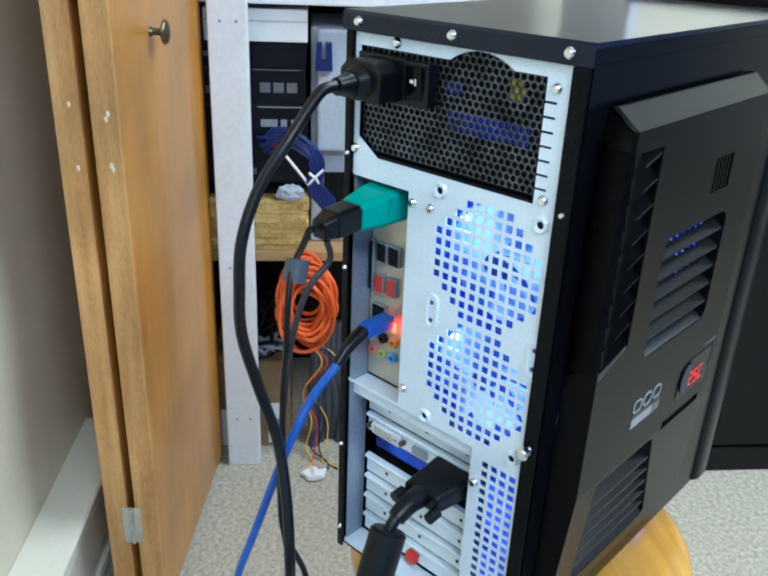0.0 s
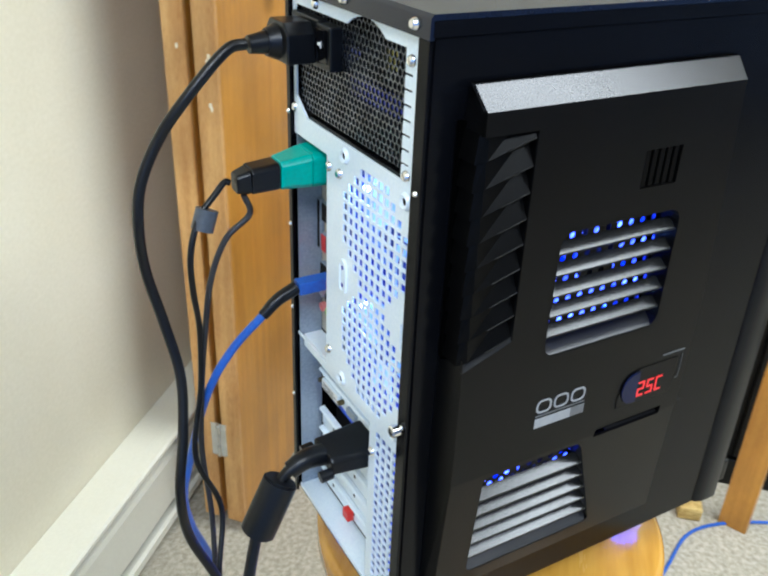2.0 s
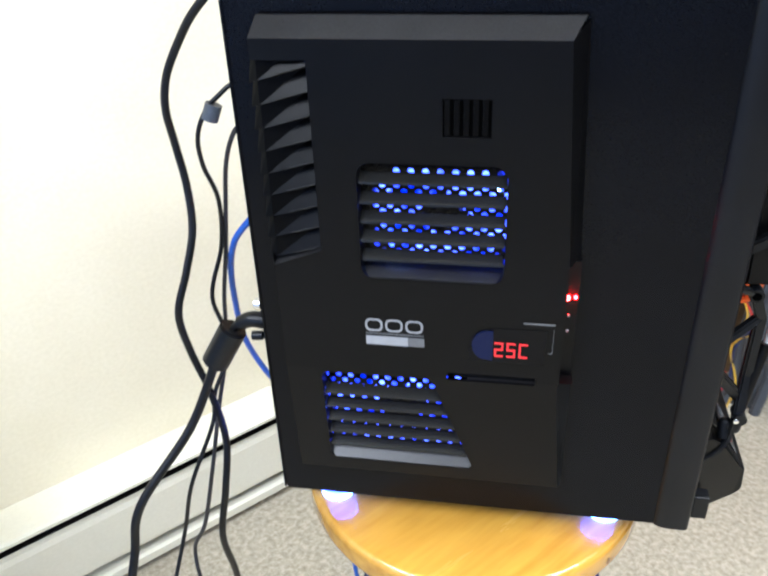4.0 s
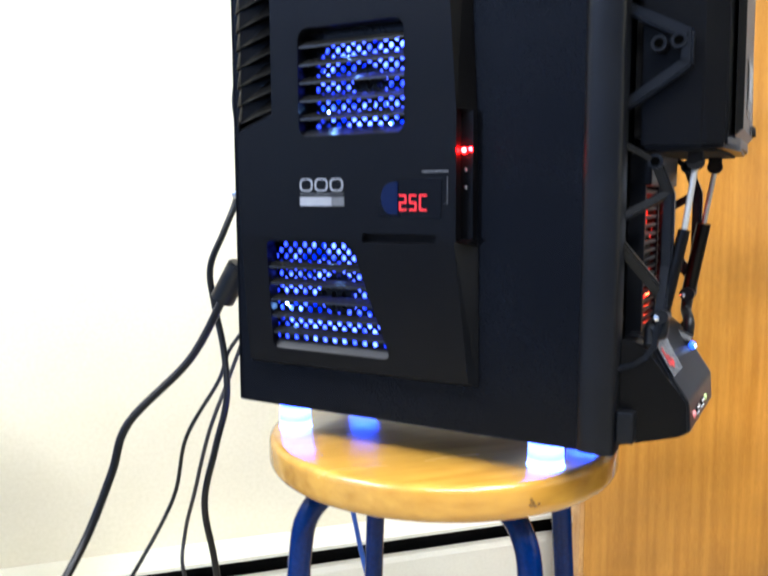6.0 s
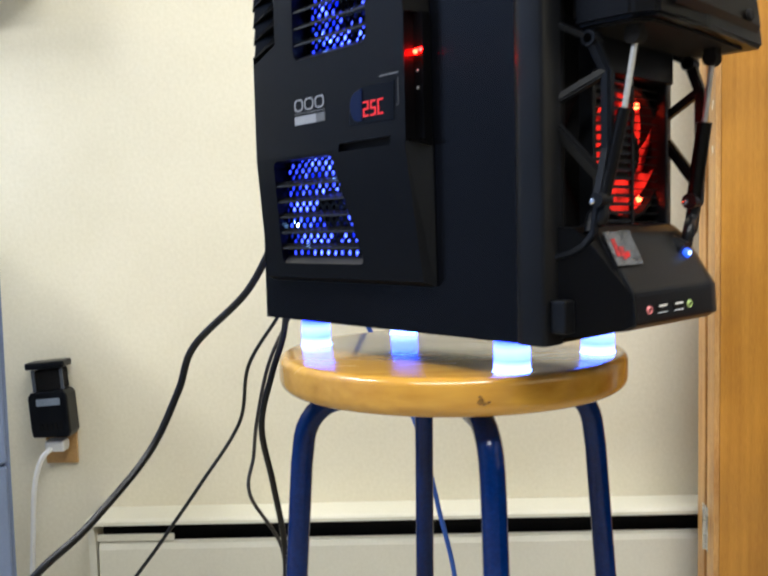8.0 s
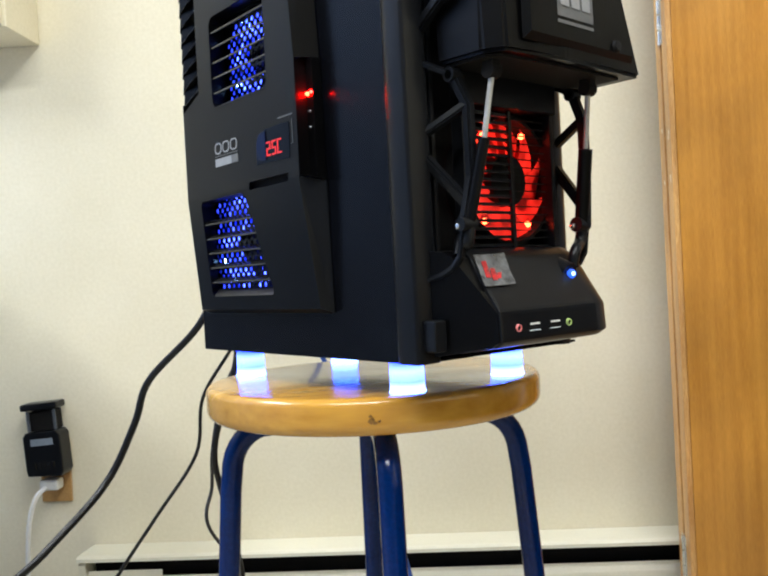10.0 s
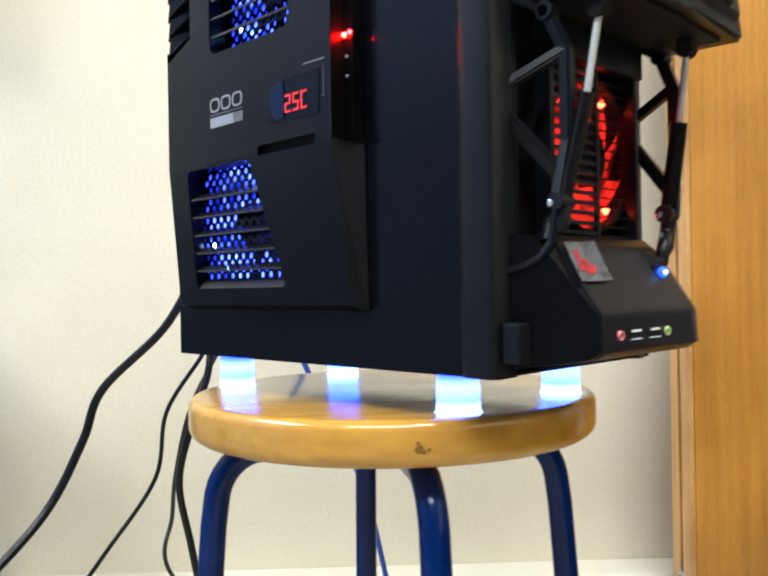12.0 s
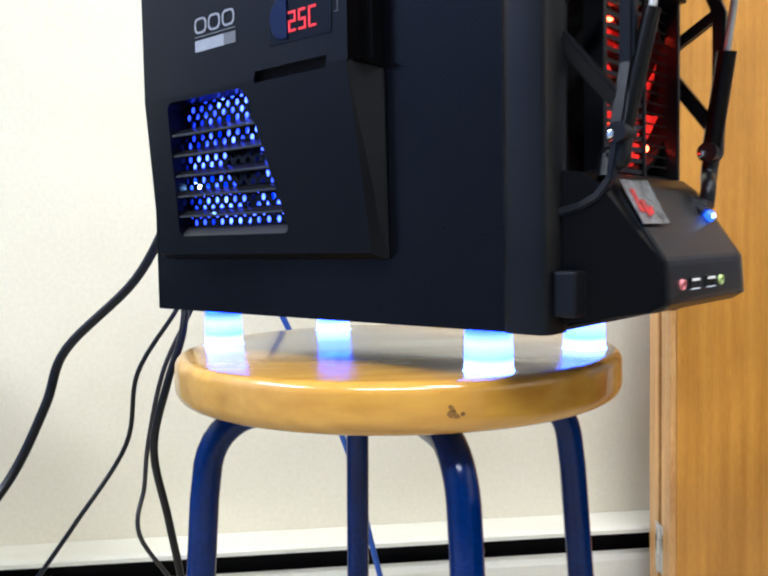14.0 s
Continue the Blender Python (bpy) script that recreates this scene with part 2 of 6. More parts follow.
patchy(G_REAR_GLOW, (0.001, 0.004, 0.03), (0.03, 0.09, 0.55), 36)
G_VENT = glow("case_light_glow", (0.02, 0.07, 1.0), 1.6, (0.02, 0.04, 0.25))
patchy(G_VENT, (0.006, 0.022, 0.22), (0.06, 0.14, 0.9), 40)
G_BLUE_PATCH = glow("blue_light_patch", (0.01, 0.05, 1.0), 0.6, (0.01, 0.01, 0.02))
patchy(G_BLUE_PATCH, (0.001, 0.006, 0.06), (0.012, 0.05, 0.75), 18)
G_BLUE_LED = glow("blue_led", (0.25, 0.5, 1.0), 110.0)
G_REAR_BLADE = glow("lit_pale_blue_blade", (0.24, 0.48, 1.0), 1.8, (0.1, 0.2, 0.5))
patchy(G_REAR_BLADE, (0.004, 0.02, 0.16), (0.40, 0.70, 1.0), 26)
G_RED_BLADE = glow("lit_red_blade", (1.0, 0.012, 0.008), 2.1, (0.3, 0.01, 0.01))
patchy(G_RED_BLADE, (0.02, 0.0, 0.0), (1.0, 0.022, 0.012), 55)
G_RED_BACK = glow("red_back_glow", (1.0, 0.012, 0.008), 0.17, (0.3, 0.01, 0.01))
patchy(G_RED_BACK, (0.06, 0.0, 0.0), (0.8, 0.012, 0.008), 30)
G_RED_LED = glow("red_led", (1.0, 0.05, 0.015), 40.0)
G_RED_SEG = glow("red_segment", (1.0, 0.012, 0.02), 1.5)
G_ORANGE_LED = glow("orange_led", (1.0, 0.0009, 0.0002), 900.0)
G_NOTCH_LED = glow("red_notch_led", (1.0, 0.0003, 0.0003), 800.0)
G_LINK_LED = glow("orange_link_led", (1.0, 0.014, 0.002), 55.0)
G_FOOT = glow("lit_acrylic_foot", (0.34, 0.52, 1.0), 11.0, (0.3, 0.4, 0.8))
banded(G_FOOT, ((0.0, (0.12, 0.20, 1.0)), (0.10, (0.20, 0.30, 1.0)), (0.30, (0.05, 0.095, 1.0)), (0.62, (0.11, 0.18, 1.0)), (0.86, (0.015, 0.04, 1.0)), (1.0, (0.0005, 0.004, 1.0))))
G_FOOT_SPILL = glow("foot_spill_glow", (0.03, 0.10, 1.0), 110.0, (0.1, 0.2, 0.8))
G_POWER = glow("power_led", (0.03, 0.13, 1.0), 2.5)
G_LED_CORE = glow("power_led_core", (0.5, 0.75, 1.0), 5.0)
G_LAMP = glow("unseen_light_face", (1.0, 0.96, 0.9), 5.0, (0.9, 0.9, 0.9))

# ---- mesh helpers ----


def part(name, bm, mat, parent=None, label="", smooth=False, recalc=True):
    if recalc:
        bmesh.ops.recalc_face_normals(bm, faces=bm.faces[:])
    me = bpy.data.meshes.new(name)
    bm.to_mesh(me)
    bm.free()
    me.materials.append(mat)
    if smooth:
        me.polygons.foreach_set("use_smooth", [True] * len(me.polygons))
        me.set_sharp_from_angle(angle=radians(38))
    ob = new(name, me)
    if parent is not None:
        ob.parent = parent
    if label:
        ob["label"] = label
    return ob


def thing(name, m, label, category, group="", kind=""):
    ob = new(name)
    ob.matrix_world = m
    ob.empty_display_size = 0.05
    return tagged(ob, label, category, group, kind)


def add_box(bm, x0, x1, y0, y1, z0, z1, bevel=0.0, m=None, seg=2):
    mat = Matrix.LocRotScale(((x0 + x1) / 2, (y0 + y1) / 2, (z0 + z1) / 2), None, (x1 - x0, y1 - y0, z1 - z0))
    made = bmesh.ops.create_cube(bm, size=1, matrix=mat if m is None else m @ mat)["verts"]
    if bevel:
        edges = {e for v in made for e in v.link_edges}
        bmesh.ops.bevel(bm, geom=list(edges), offset=bevel, segments=seg, affect="EDGES", profile=0.6)
    return bm


def box(*a, **k):
    return add_box(bmesh.new(), *a, **k)


def add_prism(bm, pts, axis, a, b, pts2=None, bevel=0.0):
    """A polygon swept along an axis from a to b; pts2: its shape at b, where that differs."""
    def place(p, d):
        return {"x": (d, p[0], p[1]), "y": (p[0], d, p[1]), "z": (p[0], p[1], d)}[axis]
    v0 = [bm.verts.new(place(p, a)) for p in pts]
    v1 = [bm.verts.new(place(p, b)) for p in (pts2 or pts)]
    n = len(pts)
    faces = [bm.faces.new(v0), bm.faces.new(v1[::-1])]
    for i in range(n):
        faces.append(bm.faces.new((v0[i], v1[i], v1[(i + 1) % n], v0[(i + 1) % n])))
    if bevel:
        bmesh.ops.recalc_face_normals(bm, faces=faces)
        edges = {e for f in faces for e in f.edges}
        bmesh.ops.bevel(bm, geom=list(edges), offset=bevel, segments=2, affect="EDGES", profile=0.6)
    return bm


def prism(*a, **k):
    return add_prism(bmesh.new(), *a, **k)


def add_tube(bm, pts, r, seg=10, caps=True, r_end=None):
    pts = [Vector(p) for p in pts]
    n = len(pts)
    rings, side = [], None
    for i, p in enumerate(pts):
        way = (pts[min(i + 1, n - 1)] - pts[max(i - 1, 0)]).normalized()
        if side is None:
            side = way.orthogonal().normalized()
        side = (side - way * side.dot(way)).normalized()
        up = way.cross(side)
        rad = r if r_end is None else r + (r_end - r) * i / (n - 1)
        rings.append([bm.verts.new(p + rad * (math.cos(2 * math.pi * k / seg) * side + math.sin(2 * math.pi * k / seg) * up)) for k in range(seg)])
    for a, b in zip(rings, rings[1:]):
        for k in range(seg):
            bm.faces.new((a[k], a[(k + 1) % seg], b[(k + 1) % seg], b[k]))
    if caps:
        bm.faces.new(rings[0][::-1])
        bm.faces.new(rings[-1])
    return bm


def tube(*a, **k):
    return add_tube(bmesh.new(), *a, **k)


def curve(pts, steps=8):
    """A smooth line through the given points."""
    p = [Vector(q) for q in pts]
    p = [2 * p[0] - p[1]] + p + [2 * p[-1] - p[-2]]
    out = []
    for i in range(1, len(p) - 2):
        a, b, c, d = p[i - 1:i + 3]
        for k in range(steps):
            t = k / steps
            out.append(0.5 * ((2 * b) + (c - a) * t + (2 * a - 5 * b + 4 * c - d) * t * t + (3 * b - a - 3 * c + d) * t ** 3))
    out.append(p[-2])
    return out


def add_lathe(bm, profile, seg=32, m=Matrix()):
    """A profile of (radius, height) turned round the z axis."""
    rings = []
    for r, z in profile:
        if r < 1e-6:
            rings.append([bm.verts.new(m @ Vector((0, 0, z)))])
        else:
            rings.append([bm.verts.new(m @ Vector((r * math.cos(2 * math.pi * k / seg), r * math.sin(2 * math.pi * k / seg), z))) for k in range(seg)])
    for a, b in zip(rings, rings[1:]):
        for k in range(seg):
            quad = [a[k % len(a)], a[(k + 1) % len(a)], b[(k + 1) % len(b)], b[k % len(b)]]
            quad = list(dict.fromkeys(quad))
            if len(quad) > 2:
                bm.faces.new(quad)
    return bm


def lathe(*a, **k):
    return add_lathe(bmesh.new(), *a, **k)


def add_sheet(bm, u0, u1, v0, v1, holes, place, thick):
    """A flat sheet with rectangular holes: place(u, v, d) puts a point of it, d deep, into space."""
    us = sorted({u0, u1, *(h[0] for h in holes), *(h[1] for h in holes)})
    vs = sorted({v0, v1, *(h[2] for h in holes), *(h[3] for h in holes)})
    us, vs = [u for u in us if u0 <= u <= u1], [v for v in vs if v0 <= v <= v1]
    ui, vi = {u: i for i, u in enumerate(us)}, {v: i for i, v in enumerate(vs)}
    solid = [[True] * (len(vs) - 1) for _ in range(len(us) - 1)]
    for a, b, c, d in holes:
        for i in range(ui[max(a, u0)], ui[min(b, u1)]):
            for j in range(vi[max(c, v0)], vi[min(d, v1)]):
                solid[i][j] = False
    made = {}

    def vert(i, j, k):
        if (i, j, k) not in made:
            made[i, j, k] = bm.verts.new(place(us[i], vs[j], k * thick))
        return made[i, j, k]

    def full(i, j):
        return 0 <= i < len(us) - 1 and 0 <= j < len(vs) - 1 and solid[i][j]
    for i in range(len(us) - 1):
        for j in range(len(vs) - 1):
            if not solid[i][j]:
                continue
            c = ((i, j), (i + 1, j), (i + 1, j + 1), (i, j + 1))
            bm.faces.new([vert(*q, 0) for q in c])
            bm.faces.new([vert(*q, 1) for q in c[::-1]])
            for (p, q), (di, dj) in zip(zip(c, c[1:] + c[:1]), ((0, -1), (1, 0), (0, 1), (-1, 0))):
                if not full(i + di, j + dj):
                    bm.faces.new((vert(*p, 0), vert(*p, 1), vert(*q, 1), vert(*q, 0)))
    return bm


def add_perforated(bm, inside, u0, u1, v0, v1, pitch, row, r, place, thick, blank=False):
    """Rows of round holes set half a pitch apart, where inside(u, v); blank: plain sheet elsewhere."""
    j, v = 0, v0 + row / 2
    while v < v1:
        u = u0 + (pitch / 2 if j % 2 == 0 else pitch)
        while u < u1:
            if inside(u, v):
                ring = []
                for k in range(8):
                    a = math.pi / 4 * k
                    c, s = math.cos(a), math.sin(a)
                    ox, oy = (pitch / 2) * (0 if abs(c) < 0.1 else math.copysign(1, c)), (row / 2) * (0 if abs(s) < 0.1 else math.copysign(1, s))
                    ring.append((bm.verts.new(place(u + ox, v + oy, 0)), bm.verts.new(place(u + r * c, v + r * s, 0)), bm.verts.new(place(u + r * c, v + r * s, thick))))
                for k in range(8):
                    a, b = ring[k], ring[(k + 1) % 8]
                    bm.faces.new((a[0], b[0], b[1], a[1]))
                    bm.faces.new((a[1], b[1], b[2], a[2]))
            elif blank:
                bm.faces.new([bm.verts.new(place(u + a * pitch / 2, v + b * row / 2, 0)) for a, b in ((-1, -1), (1, -1), (1, 1), (-1, 1))])
            u += pitch
        v += row
        j += 1
    return bm

# ---- room shell ----
EAST, SOUTH, WEST, NORTH, TOP = 1.6, -4.6, -2.1, 0.59, 2.4
tagged(part("floor", box(WEST - 0.1, EAST + 0.1, SOUTH - 0.1, NORTH + 0.3, -0.06, 0), M_CARPET), "beige speckled short-pile carpet floor", "floor", kind="structure")
tagged(part("ceiling", box(WEST - 0.1, EAST + 0.1, SOUTH - 0.1, NORTH + 0.3, TOP, TOP + 0.08), M_CEIL), "plain white ceiling", "ceiling", kind="structure")
ASKEW = pose(0.35, NORTH, 0, 0, 0, -1.6)  # the heater wall is not quite square to the rest
wall_n = tagged(part("wall_north", box(WEST - 0.46, EAST - 0.24, 0, 0.1, 0, TOP), M_WALL), "cream painted wall behind the heater", "wall", kind="structure")
wall_n.matrix_world = ASKEW
# unseen walls, tinted blue so that the black panels reflect a bluish tone
tagged(part("wall_south", box(WEST - 0.1, EAST + 0.1, SOUTH - 0.1, SOUTH, 0, TOP), M_WALL_BLUE), "unseen wall tinted blue-grey for reflections on the tower", "wall", kind="structure")
tagged(part("wall_west", box(WEST - 0.1, WEST, SOUTH, NORTH + 0.15, 0, TOP), M_WALL_BLUE), "unseen wall tinted blue-grey for reflections on the tower", "wall", kind="structure")
tagged(part("wall_east", box(EAST, EAST + 0.1, SOUTH, NORTH, 0, TOP), M_WALL), "cream painted wall behind the shelves", "wall", kind="structure")

# housings for the same unseen lights
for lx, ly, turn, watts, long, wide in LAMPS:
    lamp_fix = thing("unseen_light_fixture", pose(lx, ly, TOP, 0, 0, turn), "unseen white ceiling light fixture with a glowing diffuser", "ceiling light", "ceiling lights")
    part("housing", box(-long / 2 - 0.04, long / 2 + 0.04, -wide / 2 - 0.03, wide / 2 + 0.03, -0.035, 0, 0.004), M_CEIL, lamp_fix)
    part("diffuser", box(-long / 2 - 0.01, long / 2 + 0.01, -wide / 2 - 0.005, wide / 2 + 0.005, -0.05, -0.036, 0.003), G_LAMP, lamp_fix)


def baseboard_heater():
    x0, x1 = -0.385, 0.93
    h = thing("baseboard_heater", ASKEW @ pose(-0.35, -0.61, 0.001), "cream enamelled baseboard heater along the wall", "heater")
    part("back_plate", box(x0 + 0.004, x1, 0.596, 0.608, 0.012, 0.2), M_HEATER, h)
    # top cover with a turned-down lip
    part("top_cover", prism([(0.609, 0.198), (0.609, 0.2035), (0.551, 0.2065), (0.534, 0.206), (0.530, 0.203), (0.530, 0.197), (0.533, 0.197), (0.534, 0.201), (0.551, 0.202)], "x", x0, x1), M_HEATER, h)
    part("front_panel", prism([(0.547, 0.054), (0.544, 0.06), (0.544, 0.15), (0.547, 0.159), (0.554, 0.163), (0.556, 0.16), (0.55, 0.155), (0.548, 0.148), (0.548, 0.06), (0.551, 0.056)], "x", x0 + 0.016, x1), M_HEATER, h)
    part("lower_rail", prism([(0.545, 0.014), (0.540, 0.018), (0.540, 0.033), (0.546, 0.036), (0.594, 0.03), (0.594, 0.014)], "x", x0 + 0.13, x1), M_HEATER, h)
    part("end_cap", prism([(0.609, -0.008), (0.609, 0.1975), (0.548, 0.1975), (0.536, 0.19), (0.542, 0.16), (0.542, 0.03), (0.55, -0.008)], "x", x0, x0 + 0.012), M_HEATER, h)
    part("knob_cover", box(x0 + 0.013, x0 + 0.145, 0.546, 0.5495, 0.1640, 0.1760, 0.001), M_HEATER, h)
    part("dark_inside", box(x0 + 0.014, x1, 0.574, 0.594, 0.04, 0.196), M_DARK, h)
    bm = bmesh.new()
    for k in range(72):
        x = x0 + 0.17 + k * 0.0145
        add_box(bm, x, x + 0.0012, 0.558, 0.572, 0.07, 0.14)
    part("fins", bm, M_STEEL_DULL_SHADE, h)
    return h


baseboard_heater()


def bifold_door():
    """Two leaves folded back on one another, the fold towards the room."""
    d = thing("bifold_door", pose(0.622, 0.385, 0.0, 0, 0, -6.5), "folded bifold closet door in orange-brown wood veneer", "door")
    z0, z1 = 0.022, 2.02
    for name, y0 in (("front_leaf", 0.0), ("rear_leaf", 0.047)):
        leaf = part(name, box(0.0045, 0.452, y0, y0 + 0.034, z0, z1, 0.0015), M_DOOR, d)
        part("edge_band", box(-0.004, 0.0043, y0 - 0.0005, y0 + 0.0345, z0, z1, 0.0018), M_DOOR_EDGE, leaf, "pale solid-wood edge with scuffs")
    for z in (0.204, 1.035, 1.82):
        bm = bmesh.new()
        for k in range(3):
            add_tube(bm, [(-0.005, 0.0405, z - 0.034 + k * 0.024), (-0.005, 0.0405, z - 0.0125 + k * 0.024)], 0.0036, 10)
        add_box(bm, -0.0046, -0.0041, 0.026, 0.055, z - 0.034, z + 0.036)
        part("hinge", bm, M_HINGE, d, "small bright steel hinge", True)
    kx, kz = 0.158, 0.943
    turn = Matrix.Translation((kx, 0, kz)) @ Matrix.Rotation(radians(90), 4, "X")
    part("knob", lathe([(0, 0), (0.0075, 0.0), (0.0070, 0.002), (0.0052, 0.005), (0.0050, 0.013), (0.0068, 0.0165), (0.0150, 0.0185), (0.0172, 0.0205), (0.0172, 0.0220), (0.0150, 0.0248), (0.0085, 0.0270), (0, 0.0278)], 28, turn), M_BRASS, d, "aged brass round knob", True)
    # chips of bare wood beside the fold
    rng = random.Random(4)
    for k, (y, z) in enumerate(((0.012, 0.862), (0.015, 0.855), (0.014, 0.795), (0.012, 0.79), (0.06, 0.872), (0.058, 0.79))):
        part("chip", lathe([(0, 0.0006), (0.0022, 0.0003), (0.003, 0)], 7, Matrix.Translation((-0.004, y, z)) @ Matrix.Rotation(radians(-90), 4, "Y") @ Matrix.Diagonal((1.4, 0.7 + rng.random() * 0.4, 1, 1))), M_WALL, d, "pale chip in the edge")
    return d


bifold_door()


def wall_outlet():
    o = thing("wall_outlet", ASKEW @ pose(-0.793, 0, 0.324), "brown plastic wall outlet plate", "outlet")
    part("plate", box(-0.034, 0.022, -0.006, -0.0005, -0.037, 0.075, 0.002), M_PLATE, o)
    a = thing("power_adapter", ASKEW @ pose(-0.801, -0.007, 0.407, 0, -4, 0) @ Matrix.Diagonal((0.92, 1, 1, 1)), "black plug-in timer adapter on the outlet", "adapter")
    part("body", prism([(-0.036, -0.062), (0.030, -0.066), (0.036, -0.058), (0.036, 0.008), (0.030, 0.016), (-0.032, 0.016), (-0.038, 0.008), (-0.038, -0.05)], "y", -0.04, -0.0005, bevel=0.003), M_PLUG, a)
    part("neck", box(-0.026, 0.026, -0.03, -0.001, 0.0165, 0.052, 0.002), M_DARK, a)
    for x in (-0.029, 0.024):
        part("rail", box(x, x + 0.006, -0.034, -0.031, 0.0165, 0.054, 0.001), M_FERRITE, a)
    part("top_cap", box(-0.038, 0.036, -0.038, -0.001, 0.0545, 0.067, 0.004), M_PLUG, a)
    part("label", box(-0.022, 0.022, -0.0412, -0.0402, -0.008, 0.004), M_STEEL_DULL_SHADE, a)
    for k in range(5):
        part("vent_slit", box(-0.02 + k * 0.009, -0.015 + k * 0.009, -0.0412, -0.0402, -0.05, -0.038), M_DARK, a)
    c = thing("white_cord", ASKEW @ pose(-0.355, -0.59, -0.021), "white power cord plugged into the outlet", "cable")
    part("plug", box(-0.462, -0.428, 0.555, 0.583, 0.335, 0.355, 0.005), M_WHITE, c, "white plug")
    part("cord", tube(curve([(-0.45, 0.558, 0.342), (-0.464, 0.545, 0.325), (-0.474, 0.536, 0.28), (-0.478, 0.53, 0.2), (-0.484, 0.525, 0.1), (-0.492, 0.51, 0.03), (-0.52, 0.47, 0.0182), (-0.6, 0.47, 0.0182)]), 0.0044, 10), M_WHITE, c, smooth=True)


wall_outlet()


def filing_cabinet():
    """Turned a little, with its front to the stool."""
    c = thing("filing_cabinet", pose(-0.396, 0.293, 0, 0, 0, 28.4), "blue-grey painted steel filing cabinet with a lock", "cabinet")
    w, d, h = 0.62, 0.26, 0.728
    part("body", box(-w, 0, 0.012, d, 0.012, h, 0.003), M_CABINET, c)
    part("plinth", box(-w + 0.01, -0.01, 0.02, d - 0.01, 0, 0.0115), M_DARK, c)
    for z0, z1 in ((0.03, 0.372), (0.378, 0.70)):
        dr = part("drawer", box(-w + 0.012, -0.006, 0.0, 0.0115, z0, z1, 0.0025), M_CABINET, c)
        part("handle", box(-w / 2 - 0.05, -w / 2 + 0.05, -0.012, -0.0005, z1 - 0.09, z1 - 0.075, 0.003), M_STEEL, dr)
    turn = Matrix.Translation((-0.035, 0, 0.352)) @ Matrix.Rotation(radians(90), 4, "X")
    part("lock", lathe([(0, 0.008), (0.008, 0.008), (0.0105, 0.005), (0.011, 0.0005), (0, 0.0005)], 20, turn), M_CHROME, c, "bright lock with keys", True)
    bm = box(-0.037, -0.033, -0.028, -0.009, 0.344, 0.358, 0.001)
    add_tube(bm, curve([(-0.035, -0.026, 0.346), (-0.026, -0.027, 0.336), (-0.029, -0.024, 0.318), (-0.04, -0.024, 0.322), (-0.035, -0.026, 0.345)]), 0.0012, 6)
    part("key", bm, M_CHROME, c)


filing_cabinet()

w = thing("wall_cupboard", ASKEW @ pose(-0.785, 0, 1.120), "cream painted wall cupboard over the cabinet", "cupboard")
part("carcass", box(-0.8, 0, -0.115, -0.001, 0, 0.7, 0.002), M_WALL, w)
for x in (-0.797, -0.398):
    part("door", box(x, x + 0.392, -0.133, -0.116, 0.004, 0.696, 0.002), M_WALL, w)


